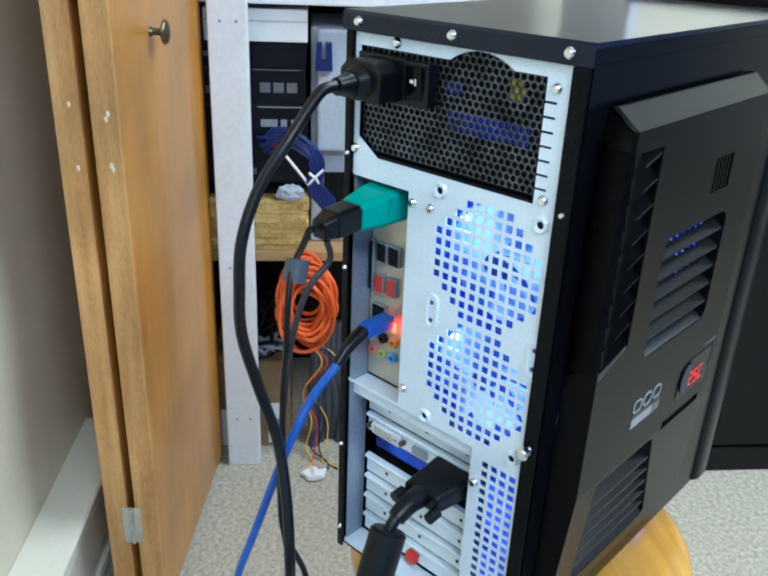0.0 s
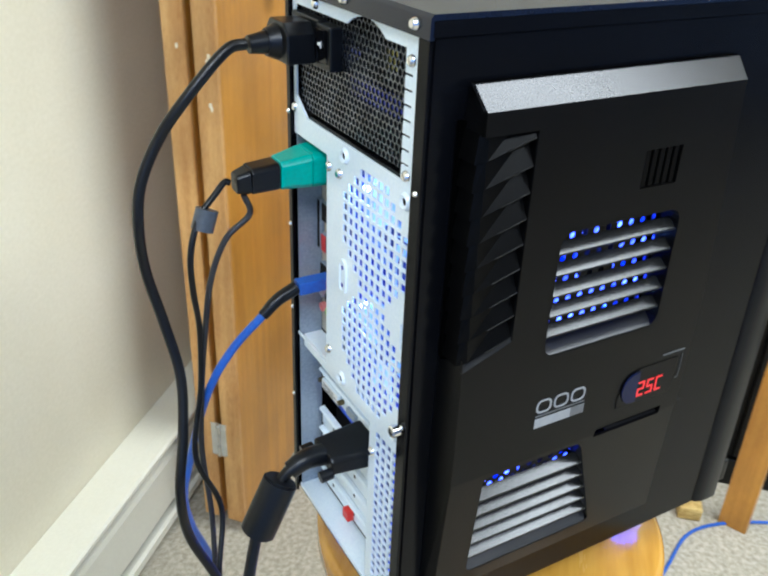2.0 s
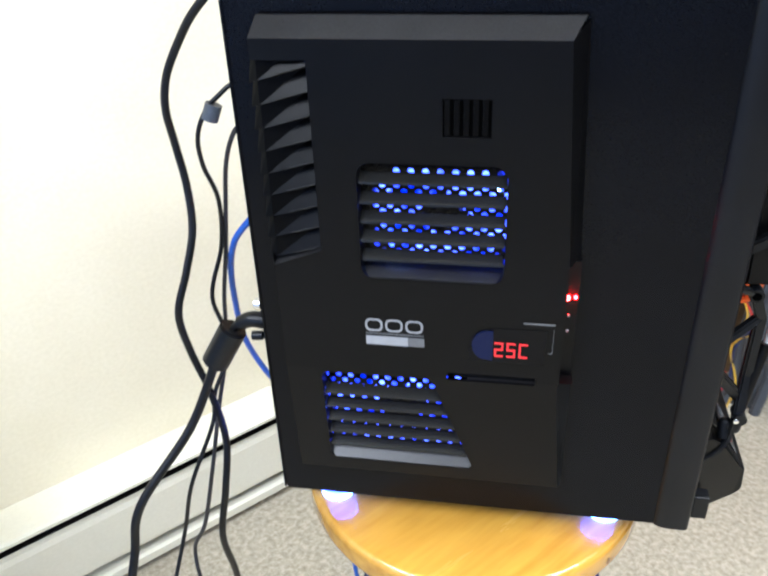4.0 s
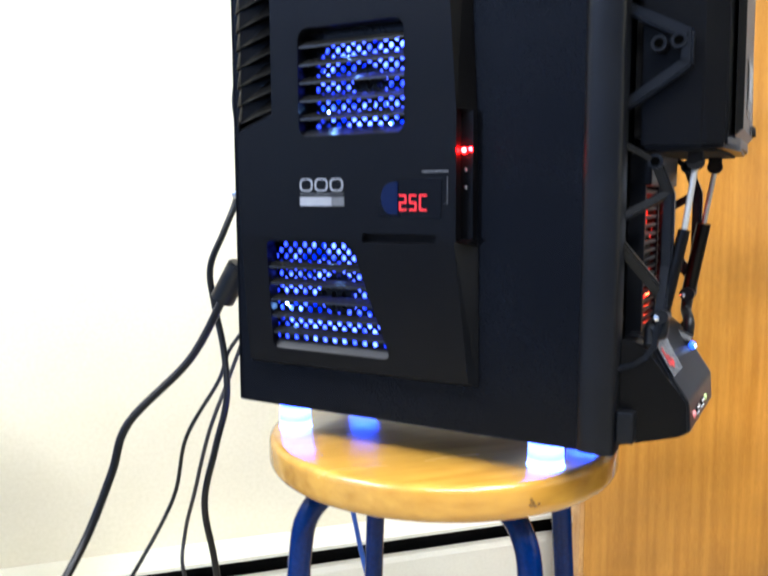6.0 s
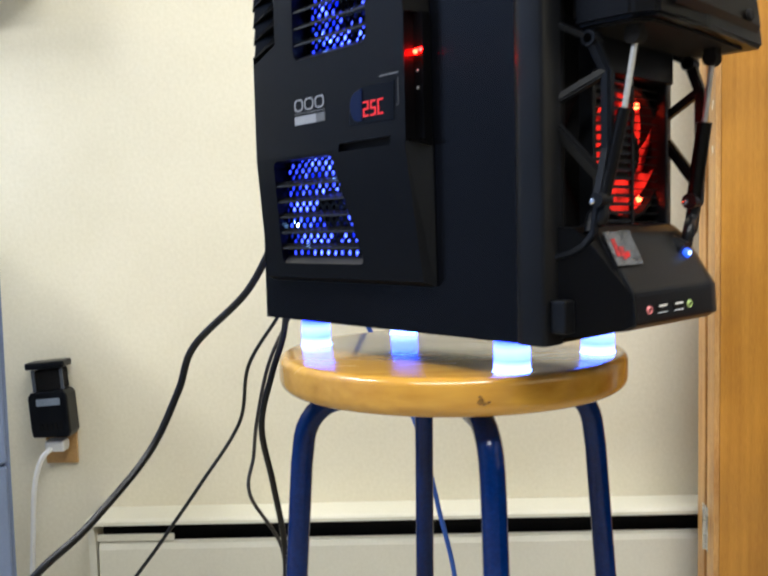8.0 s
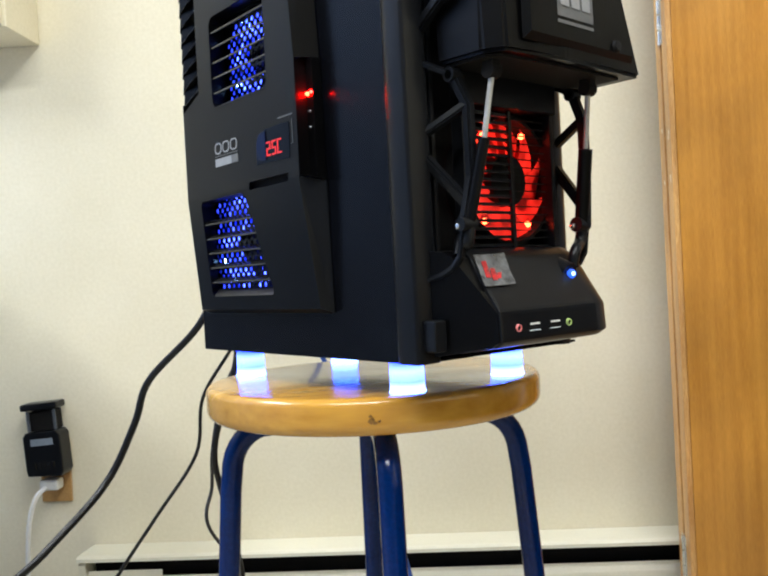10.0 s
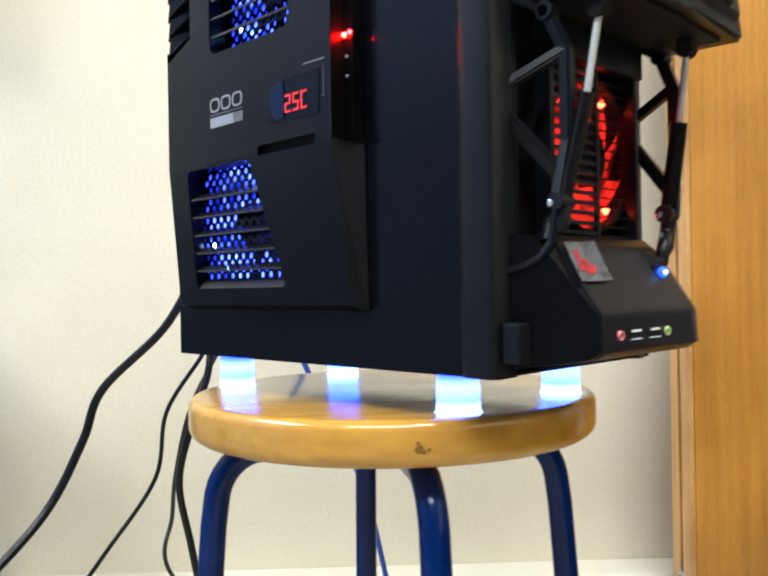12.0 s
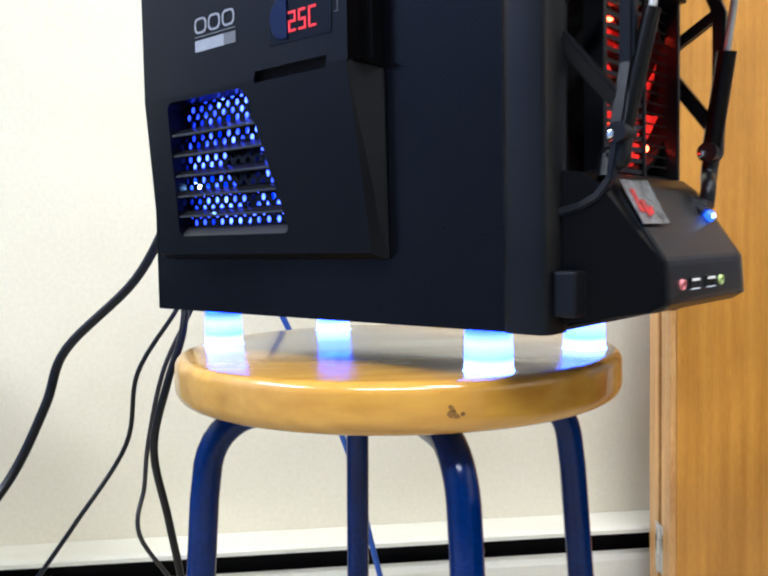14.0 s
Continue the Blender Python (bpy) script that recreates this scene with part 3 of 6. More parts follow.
def stool():
    cx, cy, top = 0.1765, -0.0525, 0.5715
    s = thing("round_stool", pose(cx, cy, 0), "round stool with a varnished pine seat and blue tube legs", "stool")
    r, th = 0.160, 0.031
    prof = [(0, top)]
    for k in range(7):
        a = math.pi / 2 * k / 6
        prof.append((r - 0.007 + 0.007 * math.sin(a), top - 0.007 + 0.007 * math.cos(a)))
    for k in range(7):
        a = math.pi / 2 * k / 6
        prof.append((r - 0.010 + 0.010 * math.cos(a), top - th + 0.010 - 0.010 * math.sin(a)))
    prof.append((0, top - th))
    seat = part("seat", lathe(prof, 96), M_SEAT, s, "honey-coloured varnished seat with a knot", True)
    # dark knot in the rim
    ka = math.atan2(-0.22 - cy, 0.183 - cx)
    rng = random.Random(4)
    bm = bmesh.new()
    for da, dz, k in ((0, 0, 1.0), (0.016, -0.0022, 0.6), (0.034, -0.0012, 0.45), (-0.006, 0.003, 0.45)):
        a0 = ka + da
        mid = bm.verts.new(((r + 0.0003) * math.cos(a0), (r + 0.0003) * math.sin(a0), top - 0.017 + dz))
        rim = []
        for q in range(11):
            t, h = 2 * math.pi * q / 11, 0.0031 * k * rng.uniform(0.55, 1.25)
            aa = a0 + h * math.cos(t) / r
            rim.append(bm.verts.new(((r + 0.0001) * math.cos(aa), (r + 0.0001) * math.sin(aa), top - 0.017 + dz + h * math.sin(t))))
        for q in range(11):
            bm.faces.new((mid, rim[q], rim[(q + 1) % 11]))
    part("knot", bm, M_KNOT, seat, "small dark knot")
    ring_z = top - th - 0.012
    for k in range(4):
        a = radians(6.9 + 90 * k)
        d = Vector((math.cos(a), math.sin(a), 0))
        pts = [d * 0.045 + Vector((0, 0, ring_z)), d * 0.095 + Vector((0, 0, ring_z))]
        for q in range(1, 8):
            b = math.pi / 2 * q / 8
            pts.append(d * (0.102 + 0.038 * math.sin(b)) + Vector((0, 0, ring_z - 0.042 * (1 - math.cos(b)))))
        pts.append(d * 0.1425 + Vector((0, 0, 0.47)))
        pts.append(d * 0.160 + Vector((0, 0, 0.235)))
        pts.append(d * 0.178 + Vector((0, 0, 0.008)))
        leg = part("leg", tube(pts, 0.0103, 18), M_LEG, s, smooth=True)
        part("rubber_foot", tube([d * 0.1775 + Vector((0, 0, 0.03)), d * 0.1785 + Vector((0, 0, 0.0))], 0.0128, 14), M_CABLE, leg)
    part("mount_plate", box(-0.06, 0.06, -0.06, 0.06, ring_z + 0.0112, top - th - 0.0003), M_LEG, s)
    bm = tube([(0.152 * math.cos(2 * math.pi * k / 48), 0.152 * math.sin(2 * math.pi * k / 48), 0.19) for k in range(49)], 0.006, 8, False)
    part("foot_ring", bm, M_LEG, s, smooth=True)


stool()

# ---- closet and things beyond the door ----


def upright_post():
    p = thing("closet_post", pose(1.045, 0.286, 0), "white painted wooden post beside the closet", "post")
    part("post", box(0, 0.04, -0.034, 0.034, 0, TOP - 0.001, 0.003), M_WHITE_PAINT, p)
    for z in (0.12, 0.47, 0.93):
        for y in (-0.016, 0.012):
            part("nail_head", lathe([(0, 0.0008), (0.0026, 0.0006), (0.003, 0)], 8, Matrix.Translation((0, y, z)) @ Matrix.Rotation(radians(-90), 4, "Y")), M_STEEL_DULL_SHADE, p)


upright_post()


def closet_shelves():
    s = thing("closet_shelf", pose(1.1, 0, 0), "wooden closet shelves full of computer parts", "shelf")
    for z, mat in ((0.462, M_SHELF), (0.955, M_WHITE_PAINT), (1.35, M_WHITE_PAINT)):
        part("board", box(0.0, 0.42, -0.44, 0.48, z, z + 0.02, 0.002), mat, s)
    for y in (0.482, -0.46):
        part("side", box(0.0, 0.42, y, y + 0.018, 0, 1.9), M_WHITE_PAINT, s)
    part("backing", box(0.421, 0.43, -0.46, 0.5, 0, 0.955), M_BLACK_FURN, s)


closet_shelves()


def printed_box(x, y0, y1, z0, z1, depth=0.2, bars=(), mat=None, label="black printed product carton on the closet shelf"):
    b = thing("carton", pose(x, (y0 + y1) / 2, z0), label, "box", "cartons in the closet")
    h, wd = z1 - z0, (y1 - y0) / 2
    part("body", box(0, depth, -wd, wd, 0, h, 0.0015), mat or M_BOX_BLACK, b)
    for u0, u1, v0, v1, m in bars:
        part("print", box(-0.0012, -0.0003, -wd + u0 * 2 * wd, -wd + u1 * 2 * wd, v0 * h, v1 * h), m, b)
    return b


# cartons stand on the shelf behind the post
# prints run from far (left seen from the door) to near
stack = thing("packing_board", pose(1.115, 0.2475, 0.4825), "stack of layered tan packing board", "packing board")
rng = random.Random(12)
z = 0.0
while z < 0.1:
    h = min(rng.uniform(0.009, 0.017), 0.1022 - z)
    bm = box(0, 0.25, -0.0975, 0.0975, z, z + h - 0.0008)
    bmesh.ops.subdivide_edges(bm, edges=[e for e in bm.edges if abs(e.verts[0].co.y - e.verts[1].co.y) > 0.1], cuts=14)
    dx, dy = rng.uniform(-0.006, 0.004), rng.uniform(-0.005, 0.002)
    for v in bm.verts:
        if v.co.x < 0.1:
            v.co.x += dx + 0.005 * noise.noise(Vector((v.co.y * 60, z * 90, 2.0)))
        if 0 < v.co.z < 0.1 and abs(v.co.y) < 0.097:
            v.co.z += 0.0004 * noise.noise(Vector((v.co.y * 80, z * 50, 5.0)))
        v.co.y += dy
    part("layer", bm, M_STRAW, stack)
    z += h
printed_box(1.125, 0.150, 0.345, 0.62, 0.702, 0.24, ((0.05, 0.45, 0.86, 0.95, M_RED), (0.5, 0.62, 0.2, 0.35, M_GREY_PRINT)))
printed_box(1.12, 0.148, 0.345, 0.7025, 0.772, 0.24, ((0.10, 0.16, 0.42, 0.62, M_SILVER_PRINT), (0.20, 0.26, 0.42, 0.62, M_SILVER_PRINT), (0.29, 0.45, 0.42, 0.62, M_SILVER_PRINT), (0.05, 0.48, 0.94, 0.97, M_SILVER_PRINT)))
printed_box(1.12, 0.152, 0.345, 0.7725, 0.84, 0.24, ((0.08, 0.18, 0.35, 0.62, M_GREY_PRINT), (0.21, 0.31, 0.35, 0.62, M_GREY_PRINT), (0.34, 0.44, 0.35, 0.62, M_GREY_PRINT), (0.05, 0.5, 0.95, 0.975, M_GREY_PRINT), (0.86, 0.96, 0.3, 0.5, M_GREY_PRINT)))
printed_box(1.125, 0.150, 0.345, 0.8405, 0.888, 0.24, ((0.82, 0.97, 0.4, 0.6, M_GREY_PRINT),))
printed_box(1.115, 0.148, 0.335, 0.8885, 0.945, 0.25, ((0.0, 1.0, 0.62, 0.66, M_GREY_BOX),), M_WHITE, "flat white carton on top of the stack")
# filler added in the dark gap between packing board and cartons
packing = printed_box(1.16, 0.16, 0.345, 0.5855, 0.6195, 0.22, (), M_DARK, "dark flat filler in the gap under the cartons")
printed_box(1.115, 0.187, 0.352, 0.0, 0.221, 0.26, ((0.12, 0.3, 0.05, 0.52, M_WHITE), (0.36, 0.46, 0.52, 0.7, M_DARK), (0.04, 0.1, 0.52, 0.7, M_DARK), (0.15, 0.27, 0.2, 0.23, M_DARK), (0.15, 0.27, 0.3, 0.33, M_DARK), (0.7, 0.95, 0.02, 0.45, M_WHITE)), M_CARD, "brown cardboard box with white labels on the floor")

g = thing("grey_computer_case", pose(1.16, 0.06, 0.4825), "pale grey computer case on the closet shelf", "computer case")
part("shell", box(0, 0.25, -0.10, 0.082, 0, 0.43, 0.006), M_GREY_BOX, g)
part("front_step", box(-0.03, -0.0005, -0.10, 0.07, 0.20, 0.43, 0.006), M_GREY_BOX, g)
part("dark_bay", box(-0.003, -0.0005, -0.08, 0.055, 0.04, 0.15, 0.002), M_DARK, g)
n = thing("blue_clip", pose(1.105, 0.118, 0.84), "dark blue plastic clip on the grey case", "clip")
part("clip", prism([(-0.016, 0), (0.016, 0), (0.014, 0.05), (0.004, 0.05), (0.004, 0.018), (-0.004, 0.018), (-0.004, 0.05), (-0.014, 0.05)], "x", 0, 0.024), M_NAVY, n)


def coil(name, label, c, ry, rz, mat, turns, r, seed, flat=0.35):
    rng = random.Random(seed)
    t = thing(name, pose(*c), label, "cable")
    for k in range(turns):
        a0, sy, sz, off = rng.random() * 6, ry * (0.55 + 0.5 * rng.random()), rz * (0.45 + 0.55 * rng.random()), (rng.random() - 0.5) * 0.03
        tilt, drop = (rng.random() - 0.5) * 1.5, (rng.random() - 0.7) * rz * 0.45
        pts = []
        for q in range(33):
            a = a0 + 2 * math.pi * q / 32
            y, z = sy * math.cos(a), sz * math.sin(a)
            pts.append((off + flat * 0.03 * math.sin(2 * a + k), y * math.cos(tilt) - z * math.sin(tilt) * 0.5, drop + z * math.cos(tilt) + y * math.sin(tilt)))
        part("loop", tube(pts, r, 8, False), mat, t, smooth=True)
    return t


coil("extension_cord", "coiled bright orange extension cord hanging from the shelf", (1.082, 0.150, 0.382), 0.06, 0.096, M_ORANGE, 20, 0.0042, 3)
rng = random.Random(5)
t = thing("data_cable", pose(1.1, 0.2, 0.7), "bundle of dark blue data cables draped over the cartons", "cables")
for k in range(12):
    a, b = 0.004 * (k % 6), 0.012 * (k // 6)
    j = [(rng.random() - 0.5) * 0.022 for _ in range(6)]
    part("cable", tube(curve([(0.012, 0.035 + j[0], 0.004 + j[1] - b), (0.0, -0.002 + j[2], 0.034 - a - b), (-0.012, -0.05 + j[3], 0.022 - a - b), (-0.02, -0.078 + j[4] + a, -0.02 - b), (-0.016, -0.074 + j[5] + 0.5 * a, -0.075), (-0.012, -0.082 + a, -0.10)], 6), 0.0032, 7), M_NAVY, t, smooth=True)
part("connector", prism([(-0.048, -0.056), (-0.072, -0.058), (-0.106, -0.098), (-0.106, -0.115), (-0.080, -0.117), (-0.055, -0.085)], "x", -0.038, -0.016, bevel=0.003), M_NAVY, t, "dark blue plastic connector")
for p in ([(-0.02, 0.0, 0.0), (-0.03, -0.024, -0.028), (-0.034, -0.048, -0.058), (-0.032, -0.058, -0.078)], [(-0.036, -0.052, -0.066), (-0.038, -0.066, -0.05), (-0.034, -0.082, -0.036)], [(-0.036, -0.054, -0.042), (-0.038, -0.068, -0.054), (-0.034, -0.074, -0.068)]):
    part("cable_tie", tube(curve(p, 5), 0.0028, 6), M_WHITE, t, "white cable tie", True)
bg = thing("plastic_bag", pose(1.122, 0.182, 0.5855), "crumpled grey plastic bag on the packing board", "bag")
bm = bmesh.new()
bmesh.ops.create_icosphere(bm, subdivisions=3, radius=1)
for v in bm.verts:
    f = 0.8 + 0.28 * noise.noise(v.co * 2.3)
    v.co = Vector((v.co.x * 0.018 * f, v.co.y * 0.034 * f, max(0, (v.co.z + 0.75) * 0.021 * f)))
part("bag", bm, M_GREY_BOX, bg)
hook = thing("cord_hook", pose(1.1, 0.152, 0.4725), "steel hook under the shelf edge", "hook")
part("hook", tube(curve([(0.0, 0, -0.011), (-0.012, 0, -0.014), (-0.02, 0, -0.03), (-0.012, 0, -0.04), (-0.004, 0, -0.032)]), 0.002, 8), M_STEEL_DULL_SHADE, hook)


def cable_heap(name, label, c, spread, mat, count, r, seed):
    rng = random.Random(seed)
    t = thing(name, pose(*c), label, "cables")
    for k in range(count):
        p = [((rng.random() - 0.5) * spread[0], (rng.random() - 0.5) * spread[1], r + rng.random() ** 1.6 * spread[2]) for _ in range(6)]
        part("cable", tube(curve(p, 6), r, 7), mat, t, smooth=True)
    return t


cable_heap("cable_heap", "tangle of black cables on the cardboard box", (1.19, 0.262, 0.2215), (0.13, 0.15, 0.13), M_CABLE, 16, 0.0042, 11)
cable_heap("grey_cable_heap", "tangle of grey cables on the cardboard box", (1.17, 0.25, 0.2215), (0.09, 0.11, 0.06), M_GREY_BOX, 4, 0.004, 12)
for k, (mat, y, word) in enumerate(((M_YELLOW, 0.128, "yellow"), (M_RED, 0.118, "red"), (M_NAVY, 0.108, "blue"), (M_CABLE, 0.100, "black"), (M_YELLOW, 0.094, "yellow"))):
    t = thing("loose_wire", pose(1.09, y, 0), f"thin {word} wire hanging down to the carpet", "wire", "loose wires")
    o = 0.012 * math.sin(k * 2.1)
    part("wire", tube(curve([(0.02, 0.02 + o, 0.27), (0.0, -0.01, 0.23), (0.0, 0.03 + o, 0.16), (-0.01, 0.012, 0.09), (-0.02, 0.024 - o, 0.03), (-0.04, 0.01 + o, 0.003), (-0.07, -0.012 * k + 0.02, 0.003)]), 0.0017, 6), mat, t, smooth=True)
# a dark translucent plastic bag, built as five upright tubes
gp = thing("grey_plastic_bag", pose(1.13, 0.105, 0), "dark grey translucent plastic bag in the closet, built from tubes", "cables")
for k in range(5):
    part("bag_fold", tube(curve([(0.02 * math.sin(k), -0.03 + 0.015 * k, 0.0), (0.01, -0.035 + 0.017 * k, 0.1), (0.0, -0.02 + 0.012 * k, 0.2), (0.02, -0.025 + 0.012 * k, 0.30)]), 0.011, 8), M_FERRITE, gp, smooth=True)
pp = thing("crumpled_paper", pose(1.0, 0.135, 0), "crumpled white paper scrap on the carpet", "paper")
bm = bmesh.new()
bmesh.ops.create_icosphere(bm, subdivisions=2, radius=0.03)
for v in bm.verts:
    v.co = Vector((v.co.x * 0.9, v.co.y * 1.1, (v.co.z + 0.03) * 0.32)) * (0.75 + 0.5 * noise.noise(v.co * 60))
    v.co.z = max(v.co.z, 0)
part("scrap", bm, M_WHITE, pp)

k = thing("black_cabinet", pose(1.0, -0.5, 0), "low black laminate cabinet beside the closet", "cabinet")
part("body", box(0, 0.4, -1.0, 0, 0.062, 0.6, 0.003), M_BLACK_FURN, k)
part("plinth", box(-0.012, 0.38, -1.0, 0.006, 0, 0.0615, 0.004), M_BLACK_FURN, k)
part("top", box(-0.012, 0.4, -1.005, 0.008, 0.6005, 0.622, 0.003), M_SHELF, k, "brown wooden top")
for y in (-0.5, -0.995):
    part("door", box(-0.011, -0.0005, y, y + 0.49, 0.07, 0.595, 0.002), M_BLACK_FURN, k)
u = thing("wooden_board", pose(0.872, -0.48, 0, 0, 0, -28), "upright orange-brown wooden board beside the cabinet", "board")
part("board", box(0, 0.02, -0.052, 0, 0, 0.86, 0.002), M_DOOR, u)
# an unidentified brown thing, built as a plain block
s = thing("brown_block", pose(0.89, -0.425, 0), "crumbly brown block on the carpet", "block")
part("block", box(-0.03, 0.03, -0.022, 0.022, 0, 0.03, 0.006), M_STRAW, s)

# ---- the computer tower ----
# its own axes: x from the rear to the front, y from the vented side to the plain side, z up from its base
BASE = 0.6
TW, TH, TD = 0.182, 0.442, 0.338
tower = thing("computer_tower", pose(0, 0, BASE, 0, 0, -48.4), "black computer tower with blue and red lit fans on the stool", "computer")


def on_rear(u, v, d):
    return (d, u, v)


def rounded(x0, x1, z0, z1, r, n=5):
    pts = []
    for cx, cz, a0 in ((x1 - r, z1 - r, 0), (x0 + r, z1 - r, 90), (x0 + r, z0 + r, 180), (x1 - r, z0 + r, 270)):
        for k in range(n):
            a = radians(a0 + 90 * k / (n - 1))
            pts.append((cx + r * math.cos(a), cz + r * math.sin(a)))
    return pts


def add_ring(bm, outer, inner, place, d0, d1):
    """A collar between two outlines of as many points, from depth d0 to d1."""
    n = len(outer)
    o0, i0 = [bm.verts.new(place(*p, d0)) for p in outer], [bm.verts.new(place(*p, d0)) for p in inner]
    o1, i1 = [bm.verts.new(place(*p, d1)) for p in outer], [bm.verts.new(place(*p, d1)) for p in inner]
    for k in range(n):
        j = (k + 1) % n
        bm.faces.new((o0[k], o0[j], i0[j], i0[k]))
        bm.faces.new((o1[k], i1[k], i1[j], o1[j]))
        bm.faces.new((i0[k], i0[j], i1[j], i1[k]))
        bm.faces.new((o0[k], o1[k], o1[j], o0[j]))
    return bm


def fan(name, m, r, blade_mat, ring_mat, parent, label, led_mat=None, led_at=(), blades=9, body=0.0, hub=0.29, hub_mat=None, back_mat=None, back_z=0.0212, led_z=0.001):
    """A case fan, turned so that its own z axis is the shaft."""
    seg = 40
    bm = bmesh.new()
    add_lathe(bm, [(r * 1.04, 0), (r * 1.10, 0), (r * 1.10, 0.022), (r * 1.04, 0.022), (r * 1.04, 0)], seg, m)
    f = part(name, bm, ring_mat, parent, label, True)
    if body:
        o = [(body * max(-1, min(1, 1.5 * math.cos(2 * math.pi * k / 40))), body * max(-1, min(1, 1.5 * math.sin(2 * math.pi * k / 40)))) for k in range(40)]
        i = [(r * 1.02 * math.cos(2 * math.pi * k / 40), r * 1.02 * math.sin(2 * math.pi * k / 40)) for k in range(40)]
        bm = add_ring(bmesh.new(), o, i, lambda a, b, d: (a, b, d), 0.0005, 0.0035)
        bm.transform(m)
        part("clear_body", bm, hub_mat or G_BLUE_BODY, f, "clear plastic fan body lit blue")
    part("hub", lathe([(0, 0.001), (r * (hub - 0.02), 0.001), (r * hub, 0.003), (r * hub, 0.020), (0, 0.020)], 24, m), hub_mat or M_DARK, f, smooth=True)
    # disc added to glow where diode light would fill the fan
    if hub_mat or back_mat:
        part("back_glow_disc", lathe([(0, back_z), (r * 1.03, back_z), (r * 1.03, back_z + 0.0006), (0, back_z + 0.0006)], 32, m), back_mat or hub_mat, f, "added disc glowing as diode light behind the fan blades")
    for k in range(blades):
        bm = bmesh.new()
        rows = []
        for i in range(5):
            q = hub + 0.01 + (1.01 - hub) * i / 4
            a0 = 2 * math.pi * k / blades + 0.35 * (i / 4)
            row = []
            for j in range(4):
                a = a0 + (2 * math.pi / blades) * 1.4 * j / 3
                row.append(bm.verts.new(m @ Vector((r * q * math.cos(a), r * q * math.sin(a), 0.004 + 0.013 * j / 3))))
            rows.append(row)
        for a, b in zip(rows, rows[1:]):
            for j in range(3):
                bm.faces.new((a[j], a[j + 1], b[j + 1], b[j]))
        part("blade", bm, blade_mat, f, smooth=True)
    if led_mat:
        for a in led_at:
            c = m @ Vector((r * 0.9 * math.cos(radians(a)), r * 0.9 * math.sin(radians(a)), led_z))
            bm = bmesh.new()
            bmesh.ops.create_icosphere(bm, subdivisions=2, radius=0.0026, matrix=Matrix.Translation(c))
            part("led", bm, led_mat, f, smooth=True)
    return f


def tower_shell():
    # folded lid with a lip down the rear
    part("lid", prism([(-0.004, TH - 0.0125), (-0.004, TH - 0.002), (-0.002, TH), (TD - 0.02, TH), (TD - 0.02, TH - 0.003), (-0.0015, TH - 0.003), (-0.0015, TH - 0.0125)], "y", -0.001, TW + 0.001), M_LID, tower, "glossy black lid")
    part("lid_side", box(-0.002, TD - 0.02, -0.0012, 0.0005, TH - 0.011, TH - 0.0032), M_BLACK_STEEL, tower)
    for y in (0.013, 0.0915, 0.168):
        turn = Matrix.Translation((-0.0042, y, TH - 0.0065)) @ Matrix.Rotation(radians(-90), 4, "Y")
        part("screw", lathe([(0, 0.0026), (0.0021, 0.0026), (0.003, 0.0016), (0.0034, 0.0)], 16, turn), M_CHROME, tower, "bright cross-head screw", True)
    part("panel_hem", box(-0.0011, 0.0016, 0.0014, 0.0109, 0.003, TH - 0.013), M_BLACK_STEEL, tower)
    part("bottom", box(0.001, TD - 0.002, 0.001, TW - 0.001, 0.0005, 0.0025), M_BLACK_STEEL, tower)
    part("plain_side_panel", box(-0.001, TD - 0.02, TW - 0.0015, TW, 0.0, TH - 0.0115, 0.0004), M_BLACK_STEEL, tower)
    # rear flanges of both side panels
    for y0, y1 in ((0.0005, 0.0108), (TW - 0.0075, TW - 0.0016)):
        part("panel_flange", box(-0.0032, -0.0012, y0, y1, 0.0, TH - 0.013, 0.0005), M_BLACK_STEEL, tower)
        for z in (0.02, 0.106, 0.19, 0.262, 0.348):
            if y0 > 0.1 or z in (0.02, 0.19, 0.348):
                turn = Matrix.Translation((-0.0032, (y0 + y1) / 2, z)) @ Matrix.Rotation(radians(-90), 4, "Y")
                part("rivet", lathe([(0, 0.0014), (0.0013, 0.0012), (0.0019, 0.0)], 10, turn), M_CHROME, tower, smooth=True)
    thumb = Matrix.Translation((-0.0034, 0.007, 0.188)) @ Matrix.Rotation(radians(-90), 4, "Y")
    part("thumbscrew", lathe([(0, 0.007), (0.003, 0.007), (0.0042, 0.006), (0.0042, 0.0015), (0.0025, 0.0)], 18, thumb), M_CHROME, tower, smooth=True)


tower_shell()


